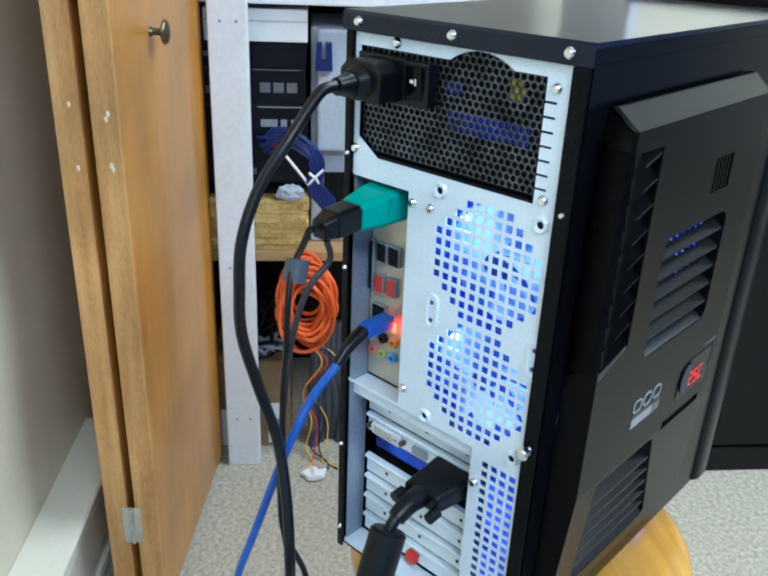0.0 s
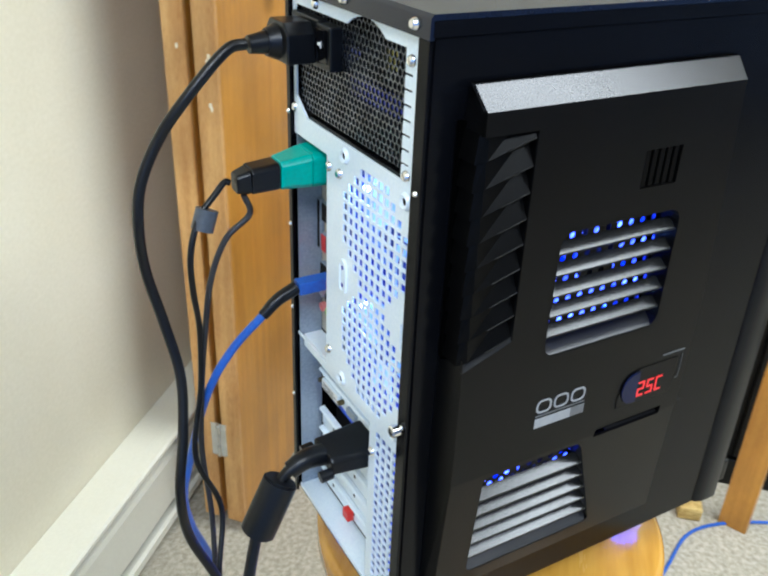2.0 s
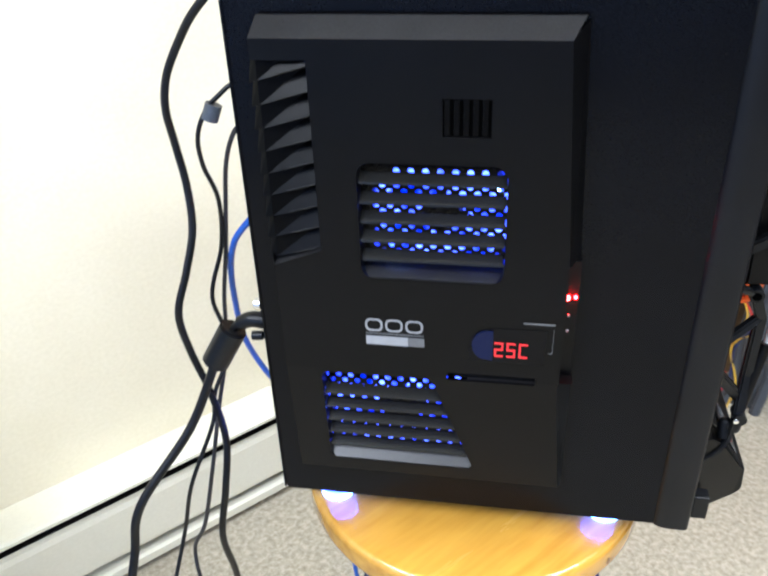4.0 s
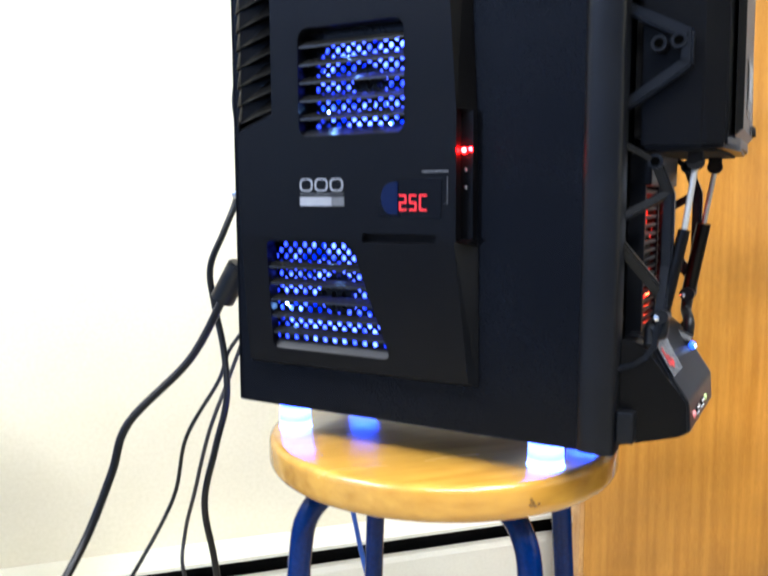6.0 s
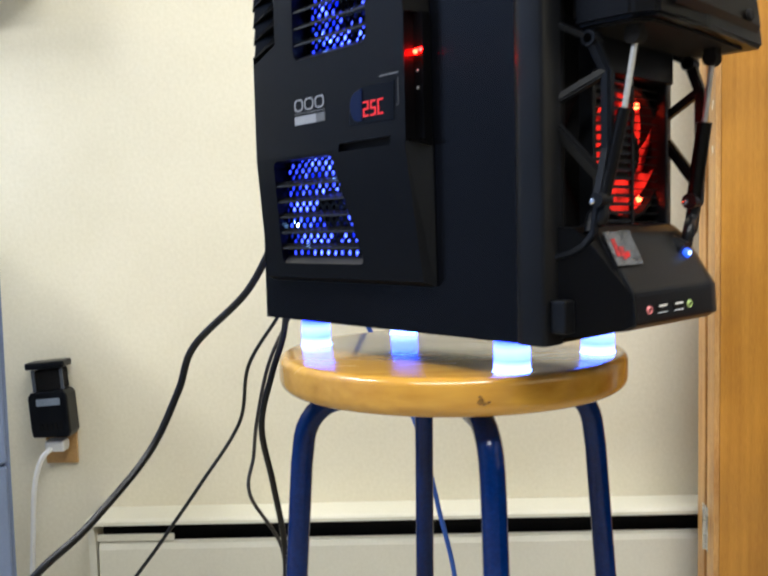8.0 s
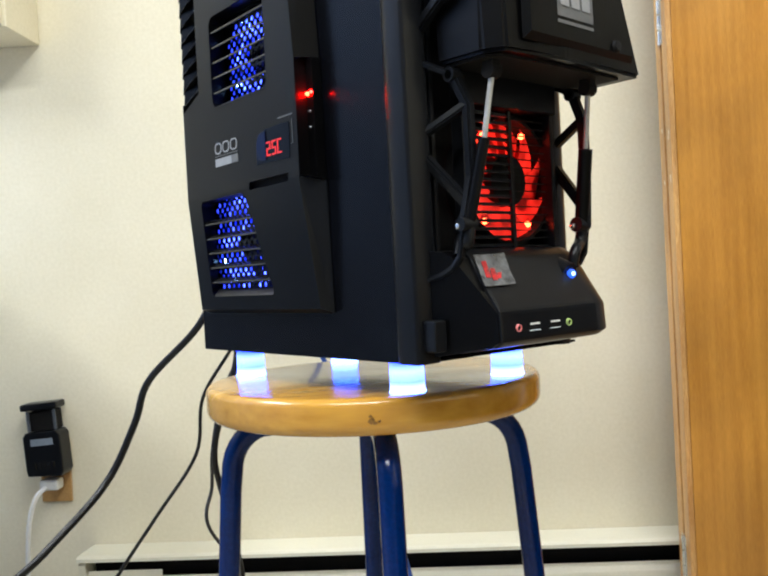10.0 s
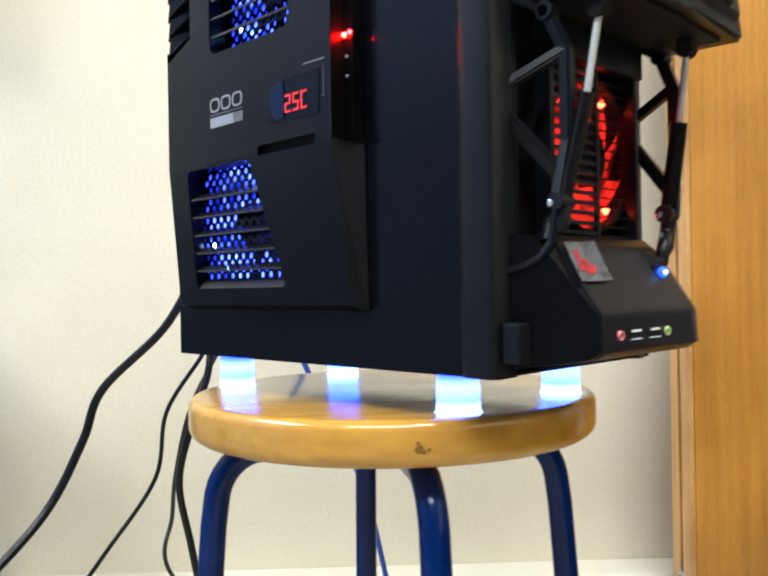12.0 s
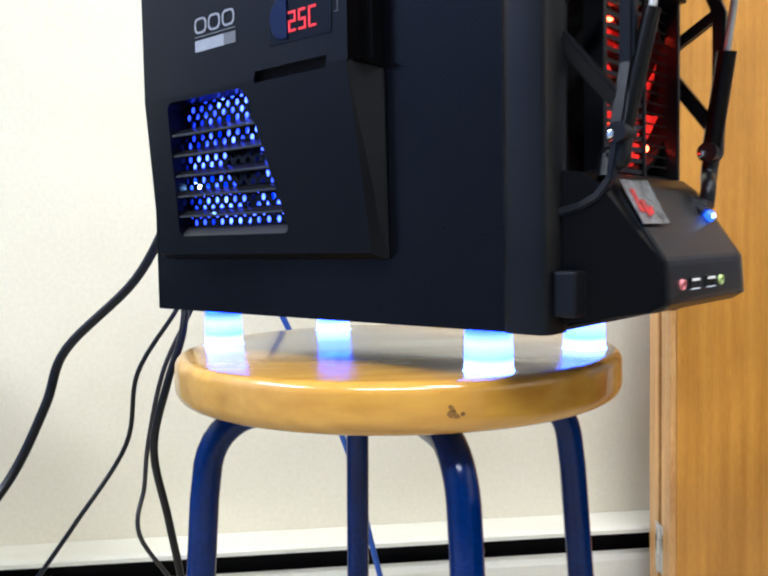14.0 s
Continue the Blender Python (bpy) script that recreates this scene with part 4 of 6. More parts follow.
def rear_panel():
    holes = [(0.027, 0.170, 0.3485, 0.421), (0.122, 0.1745, 0.168, 0.333), (0.052, 0.1745, 0.008, 0.166)]
    pitch, hole = 0.0076, 0.0053
    # arch over the supply's fan, cut in narrow steps
    for k in range(12):
        v0, v1 = round(0.421 + k * 0.0006, 5), round(0.421 + (k + 1) * 0.0006, 5)
        hw = math.sqrt(max(0.00001, 0.0402 ** 2 - (v1 - 0.3885) ** 2))
        holes.append((round(0.0725 - hw, 5), round(0.0725 + hw, 5), v0, v1))

    def octagon(cu, cv, rad):
        n = int(rad / pitch) + 1
        for i in range(-n, n + 1):
            for j in range(-n, n + 1):
                u, v = i * pitch, j * pitch
                if max(abs(u), abs(v)) < rad - 0.001 and abs(u) + abs(v) < rad * 1.38:
                    holes.append((round(cu + u - hole / 2, 5), round(cu + u + hole / 2, 5), round(cv + v - hole / 2, 5), round(cv + v + hole / 2, 5)))
    octagon(0.0565, 0.2985, 0.0415)
    octagon(0.0560, 0.2135, 0.0415)
    for i in range(4):
        for j in range(20):
            u, v = 0.0145 + i * pitch, 0.010 + j * pitch
            holes.append((round(u, 5), round(u + hole, 5), round(v, 5), round(v + hole, 5)))
    for j in range(7):
        v = round(0.3575 + j * 0.0082, 5)
        holes.append((0.0195, 0.027, v, v + 0.0016))
        if j in (4, 5):
            holes.append((0.170, 0.1745, v, v + 0.0012))
    p = part("rear_panel", add_sheet(bmesh.new(), 0.011, 0.1745, 0.004, 0.4285, holes, on_rear, 0.0012), M_STEEL, tower, "bare zinc steel rear panel with square vent holes")
    part("corner_plate", prism([(0.1515, 0.3482), (0.1702, 0.3482), (0.1702, 0.361)], "x", -0.0006, 0.0010), M_STEEL, p)
    for y, z in ((0.095, 0.3405), (0.0195, 0.338), (0.095, 0.1715), (0.019, 0.1745)):
        turn = Matrix.Translation((-0.0002, y, z)) @ Matrix.Rotation(radians(-90), 4, "Y")
        part("boss", lathe([(0.0024, 0.0), (0.0024, 0.0014), (0.0042, 0.0022), (0.0056, 0.0)], 20, turn), M_STEEL, p, smooth=True)
        part("screw_hole", lathe([(0, 0.0006), (0.0024, 0.0006)], 14, turn), M_DARK, p)
    for y, z in ((0.0955, 0.255), (0.0125, 0.2515)):
        bm = bmesh.new()
        o, i = rounded(y - 0.0055, y + 0.0055, z - 0.013, z + 0.013, 0.0054), rounded(y - 0.0033, y + 0.0033, z - 0.0105, z + 0.0105, 0.0032)
        add_ring(bm, o, i, on_rear, -0.0016, 0.0005)
        part("slot_rim", bm, M_STEEL, p, smooth=True)
        part("slot_floor", prism(rounded(y - 0.0032, y + 0.0032, z - 0.0104, z + 0.0104, 0.0031), "x", -0.0006, -0.0002), M_STEEL, p)
        for dz in (-0.0066, 0.0066):
            # these holes glow to paint the blue light behind the panel
            part("screw_hole", lathe([(0, 0.0003), (0.0017, 0.0003)], 12, Matrix.Translation((-0.0007, y, z + dz)) @ Matrix.Rotation(radians(-90), 4, "Y")), G_BLUE_PATCH, p)
    for y, z in ((0.138, 0.4255), (0.0205, 0.4155), (0.0205, 0.3525), (0.1725, 0.352), (0.1185, 0.326), (0.1175, 0.184), (0.103, 0.326), (0.0098, 0.305), (0.0475, 0.1385)):
        turn = Matrix.Translation((-0.0001, y, z)) @ Matrix.Rotation(radians(-90), 4, "Y")
        part("screw", lathe([(0, 0.0022), (0.002, 0.0024), (0.0032, 0.0012), (0.0036, 0.0)], 14, turn), M_CHROME, p, smooth=True)
    # recess behind the ports and slots; darker steel paints the shade on its walls
    part("recess_wall", box(0.0013, 0.0205, 0.1735, 0.1745, 0.006, 0.335), M_STEEL_DULL_SHADE, tower)
    part("recess_top", box(0.0013, 0.0205, 0.122, 0.1734, 0.3335, 0.3345), M_STEEL_DULL_SHADE, tower)
    part("recess_side", box(0.0013, 0.0205, 0.1206, 0.1216, 0.168, 0.333), M_STEEL_DULL_SHADE, tower)
    part("recess_slot_side", box(0.0013, 0.0205, 0.0505, 0.0515, 0.008, 0.166), M_STEEL_DULL_SHADE, tower)
    part("recess_floor", box(0.0013, 0.0205, 0.0516, 0.1734, 0.005, 0.0075), M_STEEL, tower)
    part("slot_rail", box(0.0045, 0.0205, 0.0516, 0.1734, 0.1535, 0.1650, 0.001), M_STEEL, tower)


rear_panel()


def power_supply():
    s = part("power_supply", box(0.0065, 0.13, 0.018, 0.172, 0.3445, 0.4335), M_DARK, tower, "black power supply behind a honeycomb grille")

    def open_area(u, v):
        arch = (u - 0.0725) ** 2 + (v - 0.3895) ** 2 < 0.0425 ** 2
        return (0.0285 < u < 0.1685 and 0.352 < v < 0.4195 and not (u > 0.153 and v < 0.351 + (u - 0.153) * 0.7)) or (arch and v > 0.41)
    bm = bmesh.new()
    add_perforated(bm, open_area, 0.0270, 0.1705, 0.3490, 0.4335, 0.0048, 0.0042, 0.00195, on_rear, 0.0012)
    for f in bm.verts:
        f.co.x += 0.0024
    part("honeycomb_grille", bm, M_GRILLE, s, recalc=False)
    part("grille_sill", box(0.0016, 0.0062, 0.028, 0.152, 0.3440, 0.3505), M_BLACK_STEEL, s)
    # a coil that shows through the grille, and glowing patches painting blue light
    part("yellow_coil", box(0.0045, 0.0062, 0.044, 0.054, 0.404, 0.416, 0.001), M_GREEN_BOARD, s)
    part("blue_light_patch", box(0.0045, 0.0062, 0.038, 0.098, 0.379, 0.391, 0.001), G_BLUE_PATCH, s)
    part("blue_light_patch", box(0.0045, 0.0062, 0.089, 0.101, 0.401, 0.408, 0.001), G_BLUE_PATCH, s)
    part("socket_frame", box(-0.0035, 0.0035, 0.1275, 0.1685, 0.3885, 0.4175, 0.0012), M_PLUG, s)
    sw = part("rocker_switch", box(-0.0055, 0.0035, 0.1065, 0.1265, 0.390, 0.4165, 0.001), M_PLUG, s)
    part("rocker", prism([(-0.0058, 0.394), (-0.0085, 0.4145), (-0.0056, 0.4145), (-0.0056, 0.394)], "y", 0.1105, 0.1225), M_GLOSS, sw)
    part("switch_mark", box(-0.0082, -0.0078, 0.1142, 0.1152, 0.4035, 0.4075), M_WHITE, sw)
    part("switch_mark", box(-0.0080, -0.0076, 0.1165, 0.1192, 0.4045, 0.4065), M_WHITE, sw)


power_supply()


def ports():
    x = 0.0205
    io = part("io_shield", box(x, x + 0.001, 0.1222, 0.173, 0.1665, 0.3328), M_TAN, tower, "tan metal port shield")
    for y0, y1, z0, z1, m in ((0.155, 0.1645, 0.266, 0.281, M_DARK), (0.1425, 0.1525, 0.266, 0.281, M_DARK), (0.157, 0.1655, 0.241, 0.2555, M_RED), (0.145, 0.1535, 0.241, 0.2555, M_RED), (0.168, 0.1722, 0.241, 0.281, M_DARK), (0.154, 0.167, 0.216, 0.231, M_DARK)):
        pt = part("port", box(x - 0.004, x - 0.0002, y0, y1, z0, z1, 0.0006), M_STEEL_DULL_SHADE, io)
        part("port_opening", box(x - 0.0046, x - 0.0041, y0 + 0.0006, y1 - 0.0006, z0 + 0.0007, z1 - 0.0007), m, pt)
    for y, z, m in ((0.1665, 0.190, M_PINK), (0.1565, 0.190, M_LIME), (0.146, 0.190, M_SKY), (0.1665, 0.203, M_GREY_BOX), (0.1565, 0.203, M_CABLE), (0.146, 0.203, M_ORANGE_JACK)):
        turn = Matrix.Translation((x - 0.0002, y, z)) @ Matrix.Rotation(radians(-90), 4, "Y")
        jk = part("audio_jack", lathe([(0.0019, 0.0), (0.0019, 0.0035), (0.0038, 0.0035), (0.0043, 0.0)], 18, turn), m, io, smooth=True)
        part("jack_hole", lathe([(0, 0.0012), (0.0019, 0.0012)], 12, turn), M_DARK, jk)
    part("link_light", box(x - 0.0062, x - 0.0052, 0.1405, 0.1432, 0.2155, 0.2225), G_LINK_LED, io)
    # expansion slots, the third one open
    for k in range(7):
        z0 = 0.0125 + k * 0.02035
        z1 = z0 + 0.0178
        if k == 4:
            # a glowing plate paints the blue light in the open slot
            part("slot_gap_glow", box(x + 0.008, x + 0.009, 0.062, 0.168, z0, z1), G_REAR_GLOW, tower, "glowing plate as the blue lit gap of a missing slot cover")
            continue
        sl = part("slot_cover", prism([(x, z0), (x, z1), (x - 0.004, z1 - 0.0005), (x - 0.005, z1 - 0.0025), (x - 0.0015, z1 - 0.004), (x - 0.0015, z0)], "y", 0.057, 0.1685), M_STEEL, tower)
        for y in (0.146, 0.107, 0.068):
            part("cover_hole", box(x - 0.0019, x - 0.0016, y - 0.0012, y + 0.0012, z0 + 0.006, z0 + 0.0085), M_DARK, sl)
        if k == 0:
            part("red_tab", box(x - 0.008, x - 0.002, 0.106, 0.116, z0 + 0.001, z0 + 0.0105, 0.001), M_RED, sl, "red plastic tab")
    z = 0.0125 + 5 * 0.02035
    vp = part("white_video_port", prism([(0.1315, z + 0.0018), (0.1600, z + 0.0018), (0.1625, z + 0.0045), (0.1625, z + 0.0098), (0.1600, z + 0.0124), (0.1315, z + 0.0124)], "x", x - 0.0052, x - 0.0016, bevel=0.0005), M_STEEL, tower, "white video port in a metal shell")
    part("insert", box(x - 0.0060, x - 0.0053, 0.1328, 0.1605, z + 0.0032, z + 0.0110, 0.0003), M_WHITE, vp, "white plastic insert")
    for k in range(8):
        for q in range(3):
            part("pin_hole", box(x - 0.0063, x - 0.0061, 0.1395 + k * 0.0024, 0.1405 + k * 0.0024, z + 0.0044 + q * 0.0022, z + 0.0054 + q * 0.0022), M_DARK, vp)
    part("pin_slot", box(x - 0.0063, x - 0.0061, 0.1340, 0.1378, z + 0.0067, z + 0.0075), M_DARK, vp)
    for y in (0.1292, 0.1650):
        part("hex_nut", lathe([(0, 0.0052), (0.0020, 0.0052), (0.0023, 0.0045), (0.0023, 0.0)], 6, Matrix.Translation((x - 0.0016, y, z + 0.007)) @ Matrix.Rotation(radians(-90), 4, "Y")), M_BRASS, vp)
    part("small_video_port", box(x - 0.005, x - 0.0016, 0.104, 0.119, z + 0.0035, z + 0.010, 0.001), M_STEEL_DULL_SHADE, tower)
    facing = Matrix.Rotation(radians(90), 4, "Y")
    for zc in (0.2985, 0.2135):
        fan("rear_fan", Matrix.Translation((0.0075, 0.0562, zc)) @ facing, 0.0385, G_REAR_BLADE, G_BLUE_RING, tower, "clear fan lit pale blue", G_BLUE_LED, (135,), body=0.0465, hub=0.2, hub_mat=G_REAR_GLOW)
    # added board, glowing in place of the fans' light inside the case
    part("added_glow_board", box(0.018, 0.019, 0.014, 0.046, 0.008, 0.165), G_VENT, tower, "added board glowing as the blue light inside the case")
    part("inner_back", box(0.034, 0.035, 0.014, 0.172, 0.006, 0.342), M_DARK, tower)


ports()

# ---- vented side ----
PAN = -0.021
GRILLE = -0.005


def cover_right(v):
    return 0.221 + (0.152 - v) / 0.11 * 0.009 if v < 0.152 else 0.2225 - max(0, v - 0.247) / 0.15 * 0.0105


def cover_y(v):
    return PAN if v >= 0.152 else PAN + (0.152 - v) / 0.11 * 0.009


def on_cover(u, v, d):
    x = u
    if v < 0.2:
        k = min(1, (0.2 - v) / 0.048)
        edge = 0.132 + (0.150 - min(v, 0.150)) / 0.093 * 0.033
        edge = 0.15 + (edge - 0.15) * k
        x = 0.047 + (u - 0.047) * (edge - 0.047) / 0.103 if 0.047 < u <= 0.15 else u if u <= 0.047 else edge + (u - 0.15) * (0.2 - edge) / 0.05 if u < 0.2 else u
    if u > 0.19:
        x = 0.19 + (u - 0.19) * (cover_right(v) - 0.19) / 0.034
    return (x, cover_y(v) + d, v)


def side_panel():
    holes = [(0.079, 0.182, 0.231, 0.322), (0.040, 0.168, 0.050, 0.152)]
    part("vented_side_panel", add_sheet(bmesh.new(), 0.0, 0.3115, 0.0, TH - 0.0115, holes, lambda u, v, d: (u, d, v), 0.0012), M_BLACK_STEEL, tower, "black painted steel side panel")
    bm = bmesh.new()
    add_perforated(bm, lambda u, v: 0.0875 < u and v < 0.311 and u - 0.0875 + 0.311 - v > 0.016, 0.0765, 0.187, 0.230, 0.3235, 0.0098, 0.0050, 0.0023, lambda u, v, d: (u, GRILLE + d, v), 0.0006, True)
    part("upper_grille", bm, M_BLACK_STEEL, tower, "perforated steel grille", recalc=False)
    bm = bmesh.new()
    add_perforated(bm, lambda u, v: u > 0.041 and u - 0.041 + 0.152 - v > 0.022, 0.036, 0.174, 0.047, 0.1545, 0.0098, 0.0050, 0.0023, lambda u, v, d: (u, GRILLE + d, v), 0.0006, True)
    part("lower_grille", bm, M_BLACK_STEEL, tower, "perforated steel grille", recalc=False)
    facing = Matrix.Rotation(radians(-90), 4, "X")
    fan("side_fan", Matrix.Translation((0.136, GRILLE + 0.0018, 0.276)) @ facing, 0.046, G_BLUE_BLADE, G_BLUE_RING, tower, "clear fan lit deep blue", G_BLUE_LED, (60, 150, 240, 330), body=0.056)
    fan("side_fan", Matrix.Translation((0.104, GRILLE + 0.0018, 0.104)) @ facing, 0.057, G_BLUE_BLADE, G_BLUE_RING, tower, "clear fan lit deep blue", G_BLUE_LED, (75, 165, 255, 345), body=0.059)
    part("inner_tray", box(0.036, 0.306, 0.045, 0.046, 0.003, 0.43), M_DARK, tower)


side_panel()


def side_cover():
    holes = [(0.020, 0.055, 0.2355, 0.384), (0.081, 0.1805, 0.2325, 0.3205), (0.045, 0.149, 0.053, 0.150), (0.157, 0.2065, 0.1495, 0.1565)]
    holes += [(0.138, 0.168, 0.338, 0.362)]
    # extra seams so that the slanting edges stay straight
    lines = [(0.19, 0.19, 0.042, 0.042), (0.2, 0.2, 0.152, 0.2), (0.0471, 0.0471, 0.247, 0.247), (0.1499, 0.1501, 0.324, 0.324)]
    bm = bmesh.new()
    add_sheet(bm, 0.020, 0.224, 0.042, 0.397, holes + lines, on_cover, 0.0025)
    cover = part("side_cover", bm, M_PLASTIC, tower, "raised black plastic cover with louvred windows")

    def wedge(name, quad, mat=M_PLASTIC, label=""):
        """A facet between the cover's face and the panel, closed at the back."""
        bm = bmesh.new()
        v = [bm.verts.new(q) for q in quad]
        back = [bm.verts.new((q[0], min(-0.0006, q[1] + 0.004), q[2])) for q in quad]
        bm.faces.new(v)
        bm.faces.new(back[::-1])
        n = len(v)
        for k in range(n):
            bm.faces.new((v[k], back[k], back[(k + 1) % n], v[(k + 1) % n]))
        return part(name, bm, mat, cover, label)
    rt = cover_right(0.397)
    # top facet: the light it catches is put into a lighter plastic
    wedge("top_facet", [(0.020, PAN, 0.397), (rt, PAN, 0.397), (0.2195, -0.006, 0.4075), (0.0218, -0.006, 0.4075)], M_LIT_FACET)
    # ledge kept black, its shade put into the colour
    wedge("top_ledge", [(0.0218, -0.0059, 0.4073), (0.2195, -0.0059, 0.4073), (0.222, -0.001, 0.4077), (0.0225, -0.001, 0.4077)], M_SHADE_BLACK)
    wedge("top_end_facet", [(0.020, PAN, 0.397), (0.0225, -0.001, 0.4045), (0.0200, -0.001, 0.384), (0.020, PAN, 0.384)])
    wedge("rear_facet", [(0.020, cover_y(0.042), 0.042), (0.020, PAN, 0.152), (0.020, PAN, 0.249), (0.0165, -0.001, 0.240), (0.0165, -0.001, 0.038)])
    wedge("bottom_facet", [(0.020, cover_y(0.042), 0.042), (0.230, cover_y(0.042), 0.042), (0.2325, -0.001, 0.038), (0.0165, -0.001, 0.038)])
    wedge("front_facet", [(cover_right(0.249), PAN, 0.249), (0.2305, -0.001, 0.249), (0.222, -0.001, 0.4045), (rt, PAN, 0.397)])
    wedge("lower_front_facet", [(0.221, PAN, 0.152), (0.2325, -0.002, 0.1475), (0.2335, -0.001, 0.038), (0.230, cover_y(0.042), 0.042)], M_FRAME)
    # notch with the control buttons
    part("notch_floor", box(0.2215, 0.231, -0.009, -0.0006, 0.153, 0.2485), M_PLASTIC, cover, "dark recess with small lights")
    part("notch_wall", box(0.2185, 0.2213, -0.0205, -0.0006, 0.153, 0.2485), M_PLASTIC, cover)
    part("notch_sill", prism([(-0.018, 0.1515), (-0.004, 0.1535), (-0.0006, 0.1535), (-0.0006, 0.148)], "x", 0.2215, 0.2322), M_PLASTIC, cover)
    for x, z, m, r in ((0.2238, 0.2195, G_ORANGE_LED, 0.0018), (0.2290, 0.2202, G_NOTCH_LED, 0.0013), (0.2255, 0.205, M_SILVER_PRINT, 0.0011), (0.2255, 0.192, M_SILVER_PRINT, 0.0011)):
        turn = Matrix.Translation((x, -0.009, z)) @ Matrix.Rotation(radians(90), 4, "X")
        part("light", lathe([(0, r * 1.4), (r * 0.7, r * 1.2), (r, 0)], 12, turn), m, cover, smooth=True)
    # louvre block by the rear edge
    part("louvre_back", box(0.016, 0.056, -0.0035, -0.0007, 0.243, 0.388), M_SHADE_BLACK, cover)
    for k in range(9):
        # a scoop: flush along its foot, sinking towards its upper front corner
        z, rise, pitch = 0.245 + k * 0.0155, 0.011, 0.0155
        foot = [(0.0168, PAN + 0.0030, z), (0.0230, PAN + 0.0002, z + 0.0022), (0.0545, PAN + 0.0006, z + rise)]
        head = [(0.0192, PAN + 0.0040, z + pitch), (0.0230, PAN + 0.0016, z + pitch + 0.0022), (0.0545, PAN + 0.0098, z + pitch + rise)]
        bm = bmesh.new()
        lip = [bm.verts.new(q) for q in foot]
        deep = [bm.verts.new(q) for q in head]
        under = [bm.verts.new((q[0], -0.0032, q[2])) for q in foot]
        top = [bm.verts.new((q[0], -0.0032, q[2])) for q in head]
        for i in range(2):
            for p, q in ((lip, deep), (deep, top), (top, under), (under, lip)):
                bm.faces.new((p[i], p[i + 1], q[i + 1], q[i]))
        for i in (0, 2):
            bm.faces.new((lip[i], deep[i], top[i], under[i]))
        part("louvre_fin", bm, M_LOUVRE, cover)
        part("fin_edge", tube([Vector(foot[1]) + Vector((0.012, -0.0001, 0.0036)), Vector(foot[2]) + Vector((-0.0005, -0.0001, 0))], 0.0004, 6), M_PLASTIC, cover)
    part("louvre_edge", box(0.0546, 0.0575, -0.0208, -0.0036, 0.249, 0.384, 0.0006), M_PLASTIC, cover)
    wedge("louvre_corner", [(0.020, PAN, 0.2353), (0.0552, PAN, 0.2353), (0.0552, PAN, 0.2535), (0.020, PAN, 0.240)])
    # the lighter sill paints a glint below the louvres
    wedge("louvre_sill", [(0.0198, PAN + 0.0001, 0.2402), (0.055, PAN + 0.0001, 0.2537), (0.055, -0.004, 0.263), (0.018, -0.004, 0.248)], M_LIT_SILL)
    # windows: collar, slats, sill

    def window(outline, inner, slats, sill):
        bm = bmesh.new()
        add_ring(bm, outline, inner, lambda u, v, d: (u, (cover_y(v) if d == 0 else GRILLE - 0.0002), v), 0, 1)
        part("window_collar", bm, M_PLASTIC, cover, smooth=False)
        for x0, x1, z in slats:
            y0 = cover_y(z)
            # a thin louvre with a blunt lip, sloping back and up
            up = 0.0049 if z > 0.2 else 0.0045
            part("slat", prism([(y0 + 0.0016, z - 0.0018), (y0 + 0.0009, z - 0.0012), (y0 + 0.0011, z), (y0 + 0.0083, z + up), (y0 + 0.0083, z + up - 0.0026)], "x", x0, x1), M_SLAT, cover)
        # sill lightened in colour for the light that falls on it
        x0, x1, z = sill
        part("window_sill", prism([(cover_y(z) + 0.0008, z - 0.001), (cover_y(z) + 0.0004, z + 0.0006), (GRILLE - 0.0004, z + 0.0080), (GRILLE - 0.0004, z - 0.001)], "x", x0, x1), M_LIT_SILL, cover)
    o = rounded(0.0805, 0.1810, 0.2320, 0.3210, 0.0006)
    i = rounded(0.0822, 0.1795, 0.2335, 0.3192, 0.009)
    window(o, i, [(0.083, 0.179, 0.2482 + k * 0.0143) for k in range(5)], (0.083, 0.179, 0.2337))
    o = rounded(0.0445, 0.1495, 0.0525, 0.1505, 0.0006)
    i = rounded(0.0465, 0.1475, 0.0545, 0.1485, 0.006)

    def lean(p):
        return on_cover(p[0], p[1], 0)[0], p[1]
    window([lean(p) for p in o], [lean(p) for p in i], [(0.047, on_cover(0.147, 0.0695 + k * 0.0142, 0)[0], 0.0695 + k * 0.0142) for k in range(5)], (0.047, on_cover(0.147, 0.0545, 0)[0], 0.0545))
    # square inset
    part("square_inset", box(0.1375, 0.1685, PAN + 0.0012, PAN + 0.0040, 0.3375, 0.3625), M_SHADE_BLACK, cover, "small square inset")
    for k in range(5):
        x = 0.1385 + k * 0.0058
        part("inset_rib", box(x + 0.0006, x + 0.0040, PAN + 0.0007, PAN + 0.0011, 0.3385, 0.3615, 0.0002), M_LOUVRE, cover)
    # display and slot
    disp = part("display", prism([(0.1575, 0.1695), (0.2105, 0.1685), (0.2115, 0.1985), (0.1740, 0.1985), (0.1660, 0.194), (0.1575, 0.180)], "y", PAN - 0.0005, PAN - 0.0001), M_GLOSS, cover, "smoked display showing 25C in red")
    lens = [(0.1745, 0.1712), (0.1745, 0.1965)] + [(0.1702 - 0.0108 * math.sin(math.pi * k / 8), 0.18385 + 0.01265 * math.cos(math.pi * k / 8)) for k in range(9)]
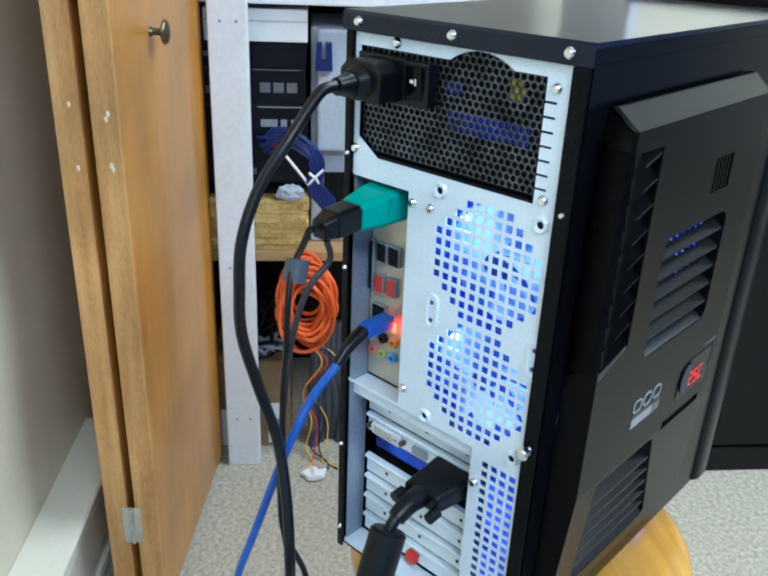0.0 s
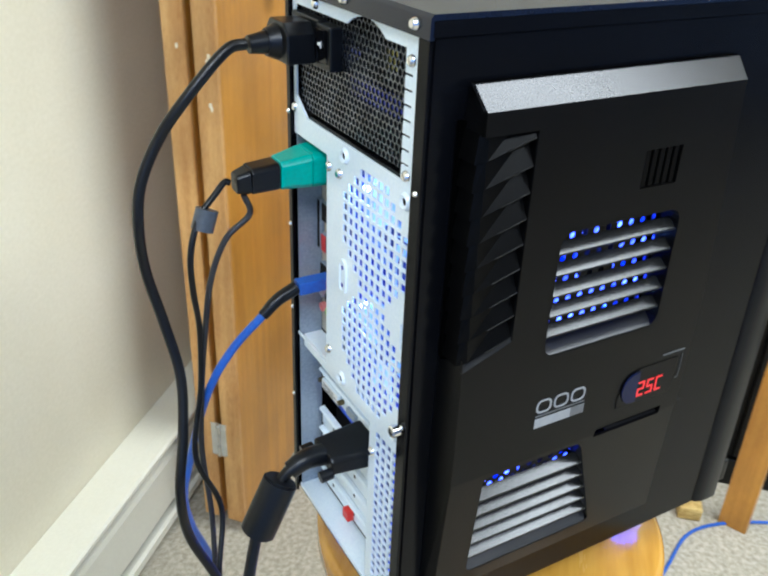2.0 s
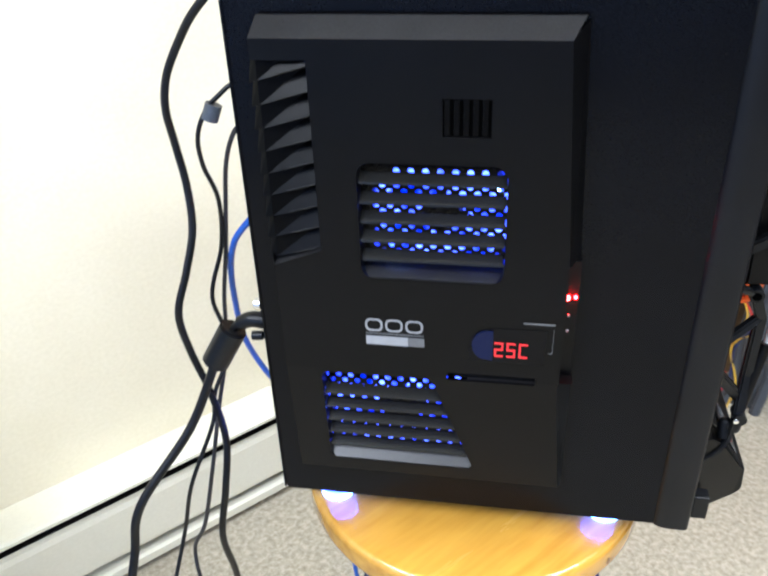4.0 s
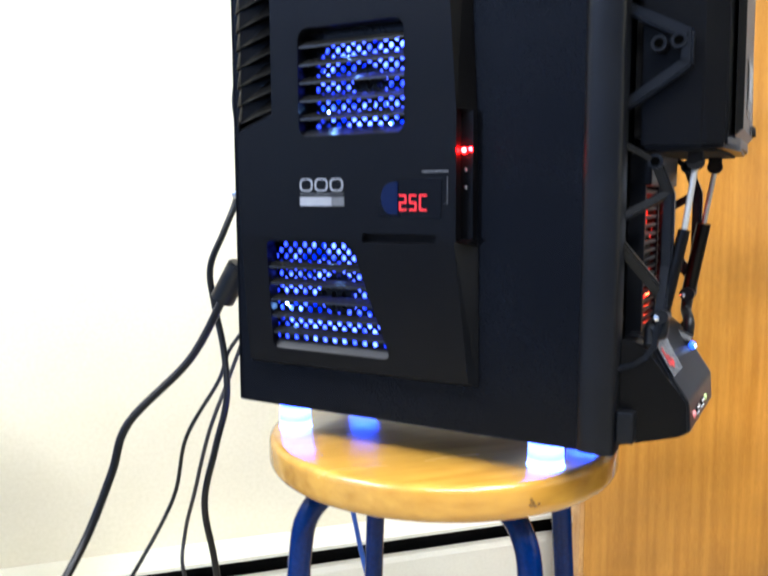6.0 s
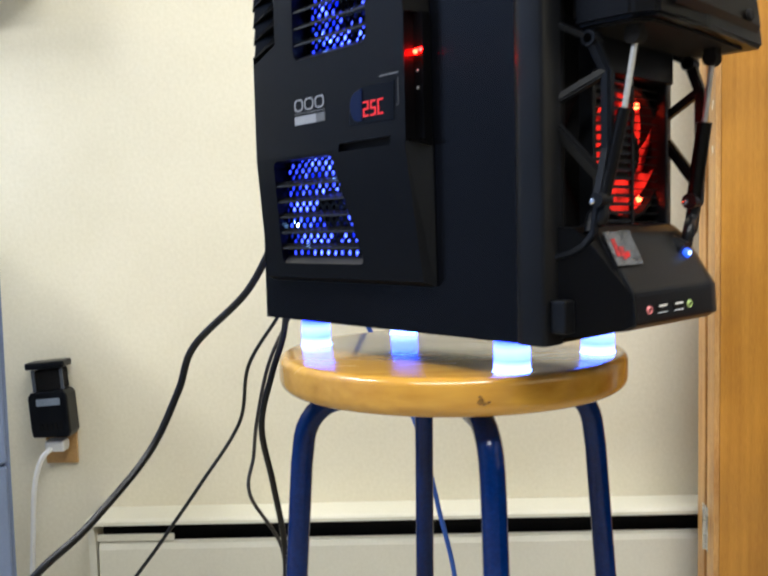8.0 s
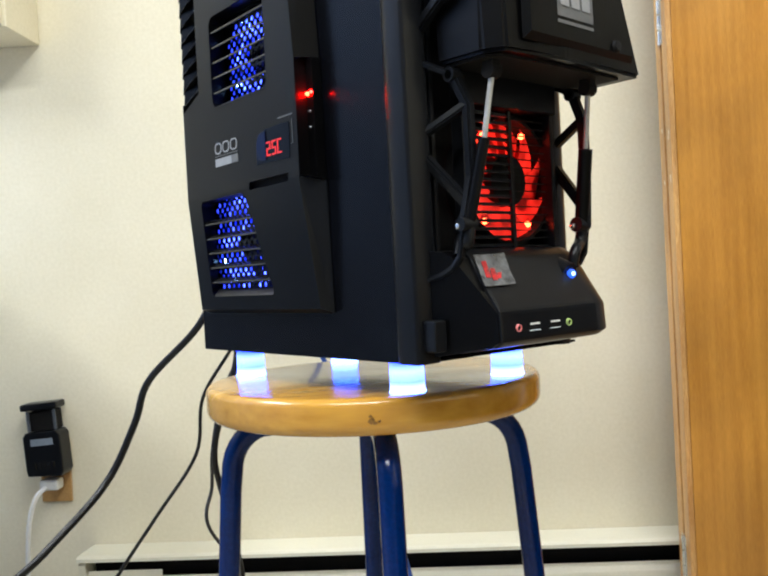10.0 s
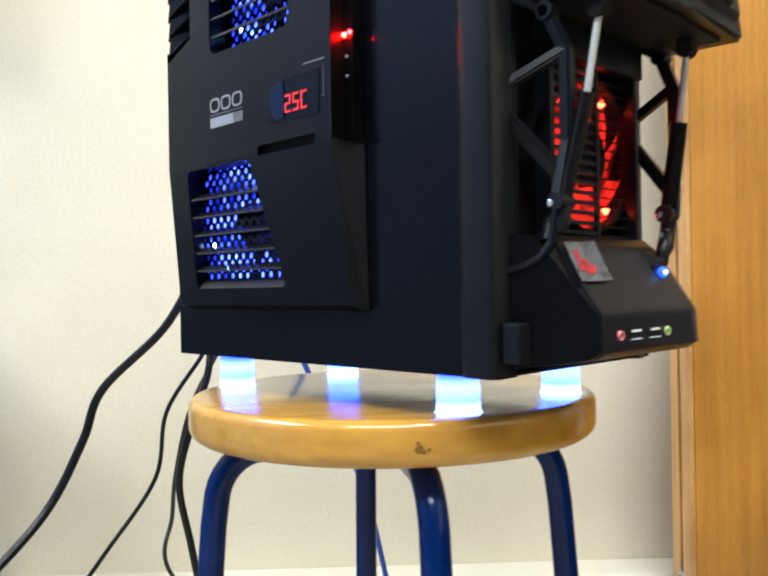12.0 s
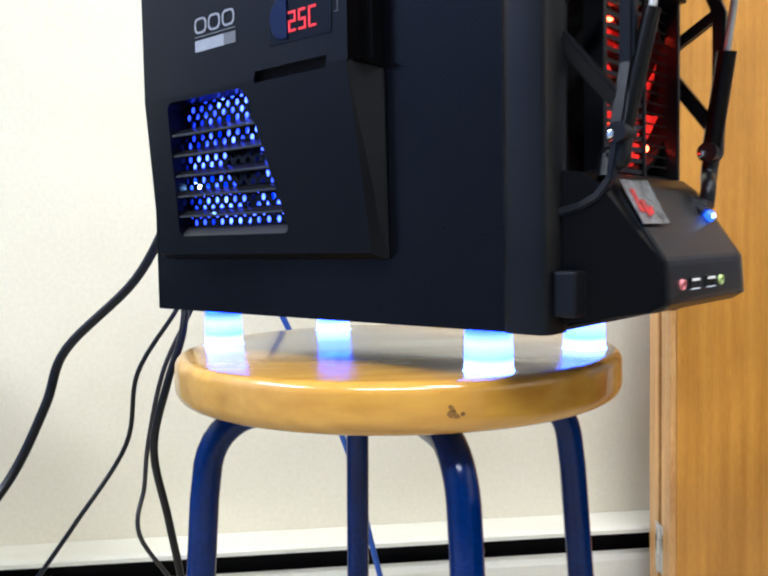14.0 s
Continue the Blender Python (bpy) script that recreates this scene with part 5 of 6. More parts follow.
    part("lens", prism(lens, "y", PAN - 0.0016, PAN - 0.0006, bevel=0.0004), M_LENS, disp, "smoked lens with a blue reflection in its colour")
    segs = {"2": "abged", "5": "afgcd", "C": "afed"}
    for k, ch in enumerate("25C"):
        x0, z0, wd, hh, th = 0.1755 + k * 0.0086, 0.1745, 0.0062, 0.0122, 0.0013
        bars = {"a": (x0, x0 + wd, z0 + hh - th, z0 + hh), "g": (x0, x0 + wd, z0 + hh / 2 - th / 2, z0 + hh / 2 + th / 2), "d": (x0, x0 + wd, z0, z0 + th), "f": (x0, x0 + th, z0 + hh / 2, z0 + hh), "e": (x0, x0 + th, z0, z0 + hh / 2), "b": (x0 + wd - th, x0 + wd, z0 + hh / 2, z0 + hh), "c": (x0 + wd - th, x0 + wd, z0, z0 + hh / 2)}
        bm = bmesh.new()
        for j, s in enumerate(segs[ch]):
            a, b, c, d = bars[s]
            add_box(bm, a, b, PAN - 0.0010 - j * 0.00002, PAN - 0.0006, c, d)
        part("digit", bm, G_RED_SEG, disp, "glowing red digit")
    part("slot_back", box(0.1365, 0.2095, PAN + 0.006, PAN + 0.008, 0.1485, 0.160), M_DARK, cover)
    part("slot_lip", box(0.1565, 0.207, PAN + 0.0004, PAN + 0.0055, 0.1482, 0.1493), M_LIT_SILL, cover)
    # badge: three plain outlines over a two-tone bar, small print as bars
    y0, y1 = PAN - 0.0006, PAN - 0.0001
    for k in range(3):
        x0 = 0.0828 + k * 0.0146
        bm = bmesh.new()
        add_ring(bm, rounded(x0, x0 + 0.0126, 0.1895, 0.2, 0.004), rounded(x0 + 0.0014, x0 + 0.0112, 0.1908, 0.1987, 0.003), lambda u, v, d: (u, d, v), y0, y1)
        part("badge_shape", bm, M_SILVER_PRINT, cover)
    part("badge_line", box(0.083, 0.125, y0, y1, 0.1871, 0.1878), M_GREY_PRINT, cover)
    part("badge_bar", box(0.083, 0.1135, y0, y1, 0.1778, 0.1852), M_SILVER_PRINT, cover)
    part("badge_bar", box(0.1136, 0.1255, y0, y1, 0.1778, 0.1852), M_GREY_PRINT, cover)
    part("print_line", box(0.195, 0.2165, y0, y1, 0.2033, 0.2045), M_GREY_PRINT, cover)
    part("print_bracket", box(0.2157, 0.2160, y0, y1, 0.1795, 0.2), M_GREY_PRINT, cover)
    part("print_bracket", box(0.2130, 0.2156, y0, y1, 0.1795, 0.1798), M_GREY_PRINT, cover)


side_cover()

# ---- front ----


def beam(pts, w, d, axis="y"):
    """A flat bar through points of the (x, z) plane, w wide and d deep."""
    bm = bmesh.new()
    for (x0, z0, y0), (x1, z1, y1) in zip(pts, pts[1:]):
        a, b = Vector((x0, y0, z0)), Vector((x1, y1, z1))
        way = (b - a).normalized()
        side = Vector((0, 1, 0))
        up = way.cross(side).normalized()
        v = []
        for p in (a - way * w * 0.3, b + way * w * 0.3):
            v.append([bm.verts.new(p + up * w / 2 * s + side * d / 2 * q) for s, q in ((1, 1), (1, -1), (-1, -1), (-1, 1))])
        for k in range(4):
            bm.faces.new((v[0][k], v[0][(k + 1) % 4], v[1][(k + 1) % 4], v[1][k]))
        bm.faces.new(v[0][::-1])
        bm.faces.new(v[1])
    bmesh.ops.bevel(bm, geom=bm.edges[:], offset=min(w, d) * 0.2, segments=2, affect="EDGES")
    return bm


def front():
    arc = [(0.3225 - 0.012 * math.cos(radians(15 * k)), 0.006 - 0.006 * math.sin(radians(15 * k))) for k in range(7)]
    for y0, way, cut in ((-0.0045, 1, 0.003), (TW + 0.0015, -1, 0.013)):
        edge = [(x, y0 + way * d) for x, d in arc if x < TD - cut] + [(TD - cut, y0), (TD - cut * 0.35, y0 + way * cut * 0.35), (TD, y0 + way * cut), (TD, y0 + way * 0.021), (TD - 0.003, y0 + way * 0.0245), (0.3105, y0 + way * 0.0245)]
        part("bezel_side", prism(edge, "z", 0.0, TH), M_FRAME, tower, "black plastic front bezel", True)
    part("bezel_top", box(0.3125, TD, 0.0201, TW - 0.0201, TH - 0.02, TH - 0.0005, 0.002), M_FRAME, tower)
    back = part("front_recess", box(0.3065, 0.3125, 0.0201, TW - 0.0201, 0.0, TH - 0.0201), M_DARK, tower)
    for y in (0.026, 0.156):
        part("recess_rail", box(0.3126, 0.3335, y - 0.002, y + 0.002, 0.06, 0.41, 0.0008), M_FRAME, back)
    # red lit intake fan behind slats
    facing = Matrix.Rotation(radians(90), 4, "Y")
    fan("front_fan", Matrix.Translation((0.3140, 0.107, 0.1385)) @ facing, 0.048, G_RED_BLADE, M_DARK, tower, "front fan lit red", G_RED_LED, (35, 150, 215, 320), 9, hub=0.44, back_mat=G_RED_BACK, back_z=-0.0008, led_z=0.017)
    gr = part("front_grille", box(0.3415, 0.345, 0.098, 0.1015, 0.082, 0.192, 0.0008), M_FRAME, tower, "black slatted grille over the red fan")
    for k in range(17):
        z = 0.0845 + k * 0.0064
        part("grille_slat", box(0.3412, 0.344, 0.050, 0.098, z, z + 0.0024), M_FRAME, gr)
        part("grille_slat", box(0.3370, 0.3385, 0.1016, 0.148, z, z + 0.0009), M_DARK, gr)
    for y in (0.047, 0.1505):
        part("grille_post", box(0.3335, 0.3455, y - 0.0022, y + 0.0022, 0.076, 0.2, 0.0008), M_FRAME, gr)
    part("grille_head", box(0.3335, 0.3495, 0.0446, 0.1528, 0.1925, 0.216, 0.001), M_FRAME, gr)
    part("clip", box(TD + 0.0002, TD + 0.013, 0.001, 0.013, 0.009, 0.032, 0.0015), M_FRAME, tower, "small black latch")

    # sloping foot with the sockets
    prof = [(0.3385, 0.004), (0.378, 0.010), (0.3845, 0.014), (0.3830, 0.036), (0.3555, 0.077), (0.348, 0.083), (0.3385, 0.084)]
    foot = part("front_foot", prism(prof, "y", 0.0345, 0.150, bevel=0.0025), M_FRAME, tower, "sloping black front foot with sockets")
    ends = []
    for k in range(10):
        a = math.pi / 2 * k / 9
        ends.append((0.1475 + 0.0275 * math.sin(a), 0.55 + 0.45 * math.cos(a)))
    bm = bmesh.new()
    rows = [[bm.verts.new((0.3385 + (x - 0.3385) * f, y, 0.03 + (z - 0.03) * (f if z > 0.03 else 0.5 + 0.5 * f))) for x, z in prof] for y, f in ends]
    for r0, r1 in zip(rows, rows[1:]):
        for k in range(len(prof)):
            bm.faces.new((r0[k], r0[(k + 1) % len(prof)], r1[(k + 1) % len(prof)], r1[k]))
    bm.faces.new(rows[-1])
    part("foot_end", bm, M_FRAME, foot, smooth=True)
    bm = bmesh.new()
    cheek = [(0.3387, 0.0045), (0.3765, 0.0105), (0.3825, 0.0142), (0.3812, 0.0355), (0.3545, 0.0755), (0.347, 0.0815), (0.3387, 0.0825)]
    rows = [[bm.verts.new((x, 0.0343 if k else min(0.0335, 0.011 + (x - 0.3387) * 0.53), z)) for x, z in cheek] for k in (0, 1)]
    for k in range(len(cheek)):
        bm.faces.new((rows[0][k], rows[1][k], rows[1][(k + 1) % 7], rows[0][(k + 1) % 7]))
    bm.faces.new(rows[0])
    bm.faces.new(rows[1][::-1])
    # cheek in a darker plastic than the foot: this side's shade is painted
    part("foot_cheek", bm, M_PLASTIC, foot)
    face = Matrix.Translation((0.3836, 0, 0.0235)) @ Matrix.Rotation(radians(90 + 4), 4, "Y")
    for y, m in ((0.0527, M_PINK), (0.1109, M_LIME)):
        at = Matrix.Translation((0, y, 0)) @ face
        jk = part("front_jack", lathe([(0.0020, 0.0), (0.0020, 0.0016), (0.0027, 0.0016), (0.0031, -0.001)], 16, at), m, foot, smooth=True)
        part("jack_hole", lathe([(0, 0.0006), (0.0020, 0.0006)], 10, at), M_DARK, jk)
    for y in (0.0702, 0.0937):
        us = part("usb_socket", box(0.3815, 0.3846, y - 0.0066, y + 0.0066, 0.0205, 0.0268, 0.0005), M_DARK, foot)
        part("usb_tongue", box(0.3847, 0.3853, y - 0.0052, y + 0.0052, 0.0248, 0.0262), M_WHITE, us)
        part("usb_shell", box(0.3840, 0.3851, y - 0.0062, y + 0.0062, 0.0204, 0.0210), M_STEEL, us)
    # film badge lying on the slope, one corner lifted
    way, across = Vector((-0.0275, 0, 0.041)).normalized(), Vector((0, 1, 0))
    up = across.cross(way) * -1
    up = up if up.x > 0 else -up
    at = Vector((0.3692, 0.0535, 0.0565)) + up * 0.0012

    def on_slope(u, v, d):
        return at + across * u + way * v + up * (d + 4.0 * max(0, u + 0.004) ** 2 + 2.0 * max(0, v - 0.004) ** 2)

    def film(u0, u1, v0, v1, lean, d0, d1):
        bm = bmesh.new()
        g = [[[bm.verts.new(on_slope(u0 + (u1 - u0) * i / 4 + lean * (j / 3 - 0.5), v0 + (v1 - v0) * j / 3, d)) for j in range(4)] for i in range(5)] for d in (d0, d1)]
        for i in range(4):
            for j in range(3):
                bm.faces.new((g[0][i][j], g[0][i + 1][j], g[0][i + 1][j + 1], g[0][i][j + 1]))
                bm.faces.new((g[1][i][j], g[1][i][j + 1], g[1][i + 1][j + 1], g[1][i + 1][j]))
        for i in range(4):
            bm.faces.new((g[0][i][0], g[1][i][0], g[1][i + 1][0], g[0][i + 1][0]))
            bm.faces.new((g[0][i][3], g[0][i + 1][3], g[1][i + 1][3], g[1][i][3]))
        for j in range(3):
            bm.faces.new((g[0][0][j], g[0][0][j + 1], g[1][0][j + 1], g[1][0][j]))
            bm.faces.new((g[0][4][j], g[1][4][j], g[1][4][j + 1], g[0][4][j + 1]))
        return bm
    bd = part("film_badge", film(-0.0185, 0.0135, -0.003, 0.0245, 0.004, 0, 0.0005), M_FILM, foot, "small clear film badge with a red mark", True)
    for u0, u1, v0, v1 in ((-0.0135, -0.0085, 0.004, 0.0185), (-0.0083, -0.003, 0.0015, 0.012), (-0.0028, 0.0015, 0.003, 0.008)):
        part("red_mark", film(u0, u1, v0, v1, 0.003, 0.0007, 0.0009), M_MARK, bd)
    pb = part("power_button", tube([(0.346, 0.1377, 0.0705), (0.3665, 0.1377, 0.0610)], 0.0082, 20), M_FRAME, foot, smooth=True)
    bm = bmesh.new()
    bmesh.ops.create_icosphere(bm, subdivisions=3, radius=0.0038, matrix=Matrix.Translation((0.3685, 0.1377, 0.0602)))
    part("power_light", bm, G_POWER, pb, "blue power light", True)
    bm = bmesh.new()
    bmesh.ops.create_icosphere(bm, subdivisions=2, radius=0.0018, matrix=Matrix.Translation((0.3710, 0.1366, 0.0602)))
    part("light_core", bm, G_LED_CORE, pb, smooth=True)

    # open trusses on both edges; the one by the vented side leans inwards
    for y0, lean in ((0.016, 0.55), (0.168, 0.0)):
        def truss_y(x, z):
            return y0 + (lean * (x - 0.3345) - (0.007 * lean / 0.55 if z < 0.101 else 0) if z < 0.23 else 0)

        def at_truss(pts):
            return [(x, z, truss_y(x, z)) for x, z in pts]
        tr = part("truss", beam(at_truss([(0.3345, 0.0605), (0.347, 0.0645), (0.354, 0.069), (0.3595, 0.0775), (0.3625, 0.10)]), 0.0042, 0.006), M_FRAME, tower, "black plastic truss on the front edge")
        bars = (([(0.3625, 0.10), (0.3645, 0.135), (0.3645, 0.186), (0.3557, 0.209)], 0.0078), ([(0.3345, 0.1505), (0.3635, 0.112)], 0.0084), ([(0.3345, 0.1695), (0.3640, 0.1872)], 0.0062), ([(0.3557, 0.2093), (0.336, 0.221)], 0.0042), ([(0.3345, 0.247), (0.3755, 0.274)], 0.0084), ([(0.3755, 0.274), (0.3755, 0.293)], 0.0080), ([(0.3755, 0.293), (0.3345, 0.3145)], 0.0084), ([(0.3345, 0.33), (0.369, 0.352)], 0.0078), ([(0.369, 0.352), (0.3345, 0.395)], 0.0078))
        for pts, wd in bars:
            part("strut", beam(at_truss(pts), wd, 0.008), M_FRAME, tr)
        for x, z in ((0.3557, 0.2093), (0.3575, 0.288), (0.3705, 0.289)):
            y = truss_y(x, z)
            ey = part("eyelet", tube([(x, y - 0.0052, z), (x, y + 0.0052, z)], 0.0054, 16), M_FRAME, tr, smooth=True)
            part("eyelet_hole", tube([(x, y - 0.0055, z), (x, y + 0.0055, z)], 0.0033, 12), M_SHADE_BLACK, ey)
        for x, z in ((0.3345, 0.0595), (0.3345, 0.247), (0.3345, 0.1695)):
            part("rivet", tube([(x + 0.001, y0 - 0.006, z), (x + 0.001, y0 + 0.0, z)], 0.0018, 10), M_CHROME, tr)
    # gas struts: rod top, rod foot, knuckle, lower end
    for a, b, c, d in (((0.3796, 0.0429, 0.2071), (0.3745, 0.037, 0.1609), (0.364, 0.028, 0.100), (0.356, 0.024, 0.078)), ((0.3785, 0.1575, 0.2065), (0.3710, 0.1611, 0.1613), (0.3600, 0.166, 0.1005), (0.3640, 0.146, 0.066))):
        a, b, c, d = Vector(a), Vector(b), Vector(c), Vector(d)
        side = Vector((0, 0.008, 0))
        st = part("gas_strut", tube([b, c], 0.0043 if c.y < 0.1 else 0.0058, 16), M_PLASTIC, tower, "gas strut with a chrome rod", True)
        part("rod", tube([a, b + (a - b) * 0.01], 0.0022, 12), M_ROD, st, smooth=True)
        part("knuckle", tube([c - side * (1.2 if c.y < 0.1 else 1), c + side * 0.6], 0.0050 if c.y < 0.1 else 0.0062, 18), M_FRAME, st, smooth=True)
        part("lower_arm", tube(curve([c, c + Vector((-0.001, -0.002, -0.014)), d + Vector((0.0, 0.004, 0.012)), d]), 0.0046, 12), M_FRAME, st, smooth=True)
        part("ball", lathe([(0, 0.003), (0.002, 0.0022), (0.0028, 0)], 12, Matrix.Translation(c - side - Vector((0.003, 0, 0.001))) @ Matrix.Rotation(radians(90), 4, "X")), M_CHROME, st, smooth=True)
        part("top_joint", tube([a + Vector((0, -0.005, 0.002)), a + Vector((0, 0.005, 0.002))], 0.0058, 14), M_DARK, st, smooth=True)
        part("strut_mount", box(a.x - 0.005, a.x + 0.005, a.y - 0.0045, a.y + 0.0045, a.z + 0.0045, 0.2192, 0.001), M_DARK, st)

    # hood hung over the front
    # flared towards its lower outer corner, straight above
    low = [(0.345, 0.022), (0.386, 0.0265), (0.4005, 0.036), (0.403, 0.1), (0.3992, 0.2025), (0.345, 0.198)]
    mid = [(0.345, 0.022), (0.385, 0.0265), (0.3993, 0.036), (0.4018, 0.1), (0.3985, 0.1755), (0.345, 0.172)]
    prof = [(0.345, 0.022), (0.384, 0.0265), (0.3975, 0.036), (0.400, 0.1), (0.3970, 0.1735), (0.345, 0.170)]
    bm = bmesh.new()
    rows = [[bm.verts.new((x, y, z)) for x, y in ring] for ring, z in ((low, 0.2180), (mid, 0.3), (prof, 0.45))]
    for r0, r1 in zip(rows, rows[1:]):
        for k in range(6):
            bm.faces.new((r0[k], r0[(k + 1) % 6], r1[(k + 1) % 6], r1[k]))
    bm.faces.new(rows[0][::-1])
    bm.faces.new(rows[2])
    bmesh.ops.bevel(bm, geom=[e for e in bm.edges if len({round(v.co.z, 3) for v in e.verts}) == 1 and abs(e.verts[0].co.z - 0.3) > 0.01 or abs(e.verts[0].co.z - e.verts[1].co.z) > 0.01], offset=0.0025, segments=2, affect="EDGES")
    hood = part("front_hood", bm, M_PLASTIC, tower, "angular black hood over the front")
    # near-black sheets that paint the shade behind and under the hood
    part("hood_shade_sheet", box(0.3385, 0.3445, 0.03, 0.17, 0.226, 0.43, 0.002), M_DARK, hood)
    part("hood_shade_sheet", prism([(0.3475, 0.028), (0.384, 0.031), (0.3925, 0.042), (0.394, 0.1), (0.391, 0.182), (0.3475, 0.180)], "z", 0.2160, 0.2179), M_DARK, hood)
    face = [(0.05, 0.227), (0.189, 0.227), (0.165, 0.30), (0.163, 0.44), (0.052, 0.44)]
    bm = bmesh.new()
    v0 = [bm.verts.new((0.4020 - (y - 0.1) * 0.035 - (z - 0.21) * 0.012, y, z)) for y, z in face]
    v1 = [bm.verts.new((v.co.x + 0.005, v.co.y + (0.004 if v.co.y < 0.1 else -0.004), v.co.z + (0.005 if v.co.z < 0.3 else -0.004))) for v in v0]
    bm.faces.new(v1)
    for q in range(5):
        bm.faces.new((v0[q], v0[(q + 1) % 5], v1[(q + 1) % 5], v1[q]))
    part("hood_face", bm, M_PLASTIC, hood)
    bm = bmesh.new()

    def on_hood(y, z, d):
        return (0.4020 - (y - 0.1) * 0.035 - (z - 0.21) * 0.012 + 0.0052 + d, y, z)
    for y0, y1, z0, z1 in ((0.085, 0.130, 0.2430, 0.2455), (0.085, 0.130, 0.2480, 0.285)):
        q = [bm.verts.new(on_hood(y, z, 0.0006)) for y, z in ((y0, z0), (y1, z0), (y1, z1), (y0, z1))]
        bm.faces.new(q)
    part("hood_badge", bm, M_GREY_PRINT, hood, "silver-grey printed badge")
    bm = bmesh.new()
    for k in range(3):
        y0 = 0.0885 + k * 0.0133
        q = [bm.verts.new(on_hood(y, z, 0.0012)) for y, z in ((y0, 0.256), (y0 + 0.0105, 0.256), (y0 + 0.0105, 0.281), (y0, 0.281))]
        bm.faces.new(q)
    part("badge_shape", bm, M_SILVER_PRINT, hood)
    part("hood_bolt", lathe([(0, 0.003), (0.004, 0.0026), (0.005, 0)], 14, Matrix.Translation((0.4052, 0.160, 0.236)) @ Matrix.Rotation(radians(85), 4, "Y")), M_DARK, hood, smooth=True)


front()

# glowing acrylic feet between the tower and the stool
for x, dy in ((0.037, 0.0), (0.2765, 0.006)):
    for y in (0.031 + dy, 0.152 + dy):
        m = Matrix.Translation((x, y, 0))
        ft = part("lit_foot", lathe([(0, -0.0284), (0.0140, -0.0284), (0.0145, -0.0274), (0.0142, -0.012), (0.0136, -0.0004), (0, -0.0004)], 32, m), G_FOOT, tower, "clear acrylic foot glowing blue-white", True)
        # thin rings added to throw blue spill onto the seat and the case
        part("spill_ring", lathe([(0.0138, -0.0284), (0.0150, -0.0284), (0.0149, -0.0278), (0.0138, -0.0277)], 32, m), G_FOOT_SPILL, ft, smooth=True)
        part("spill_ring", lathe([(0.0130, -0.0022), (0.0142, -0.0022), (0.0142, -0.0014), (0.0130, -0.0014)], 32, m), G_FOOT_SPILL, ft, smooth=True)

# ---- plugs and cables at the rear (their places in room axes) ----
TURN = tower.matrix_world.copy()


def room(x, y, z):
    return tuple(TURN @ Vector((x, y, z)))


def cable(name, label, pts, r, mat, steps=8):
    c = thing(name, pose(0, 0, 0), label, "cable")
    part("cord", tube(curve(pts, steps), r, 12), mat, c, smooth=True)
    return c


def local_part(name, bm, mat, parent, label="", smooth=False):
    bm.transform(TURN)
    return part(name, bm, mat, parent, label, smooth)


# power lead: plug, grommet, cord to the floor
pw = cable("power_cable", "black power cable plugged into the power supply", [(0.0826, 0.1308, 1.002), (0.0736, 0.1408, 0.9985), (0.055, 0.159, 0.9739), (0.045, 0.176, 0.9481), (0.034, 0.186, 0.9199), (0.029, 0.188, 0.892), (0.032, 0.188, 0.8588), (0.032, 0.179, 0.8216), (0.025, 0.167, 0.7839), (0.009, 0.161, 0.7469), (-0.007, 0.159, 0.7081), (-0.003, 0.158, 0.6638), (0.003, 0.142, 0.6182), (0.002, 0.123, 0.5698), (-0.013, 0.111, 0.5201), (-0.026, 0.110, 0.4618), (-0.016, 0.119, 0.3913), (-0.007, 0.138, 0.3059), (-0.013, 0.160, 0.2122), (-0.027, 0.179, 0.1222), (-0.066, 0.191, 0.0488), (-0.150, 0.190, 0.0052), (-0.300, 0.170, 0.005)], 0.0037, M_CABLE)
bm = bmesh.new()
add_prism(bm, [(0.1305, 0.3905), (0.1655, 0.3905), (0.1655, 0.409), (0.159, 0.4155), (0.137, 0.4155), (0.1305, 0.409)], "x", -0.023, -0.0037, bevel=0.0015)
local_part("plug", bm, M_PLUG, pw, "moulded black plug")
bm = bmesh.new()
add_tube(bm, [(-0.0232, 0.149, 0.402), (-0.030, 0.149, 0.402)], 0.0115, 16, r_end=0.0085)
add_tube(bm, [(-0.0298, 0.149, 0.402), (-0.0415, 0.149, 0.4012)], 0.0074, 14, r_end=0.0056)
local_part("strain_relief", bm, M_PLUG, pw, smooth=True)

# keyboard lead: teal adapter, black plug, ferrite, two thin cords


def plug_outline(y, w, z, h):
    """A box outline with cut corners about a middle."""
    c = min(w, h) * 0.3
    return [(y - w, z - h + c), (y - w + c, z - h), (y + w - c, z - h), (y + w, z - h + c), (y + w, z + h - c), (y + w - c, z + h), (y - w + c, z + h), (y - w, z + h - c)]


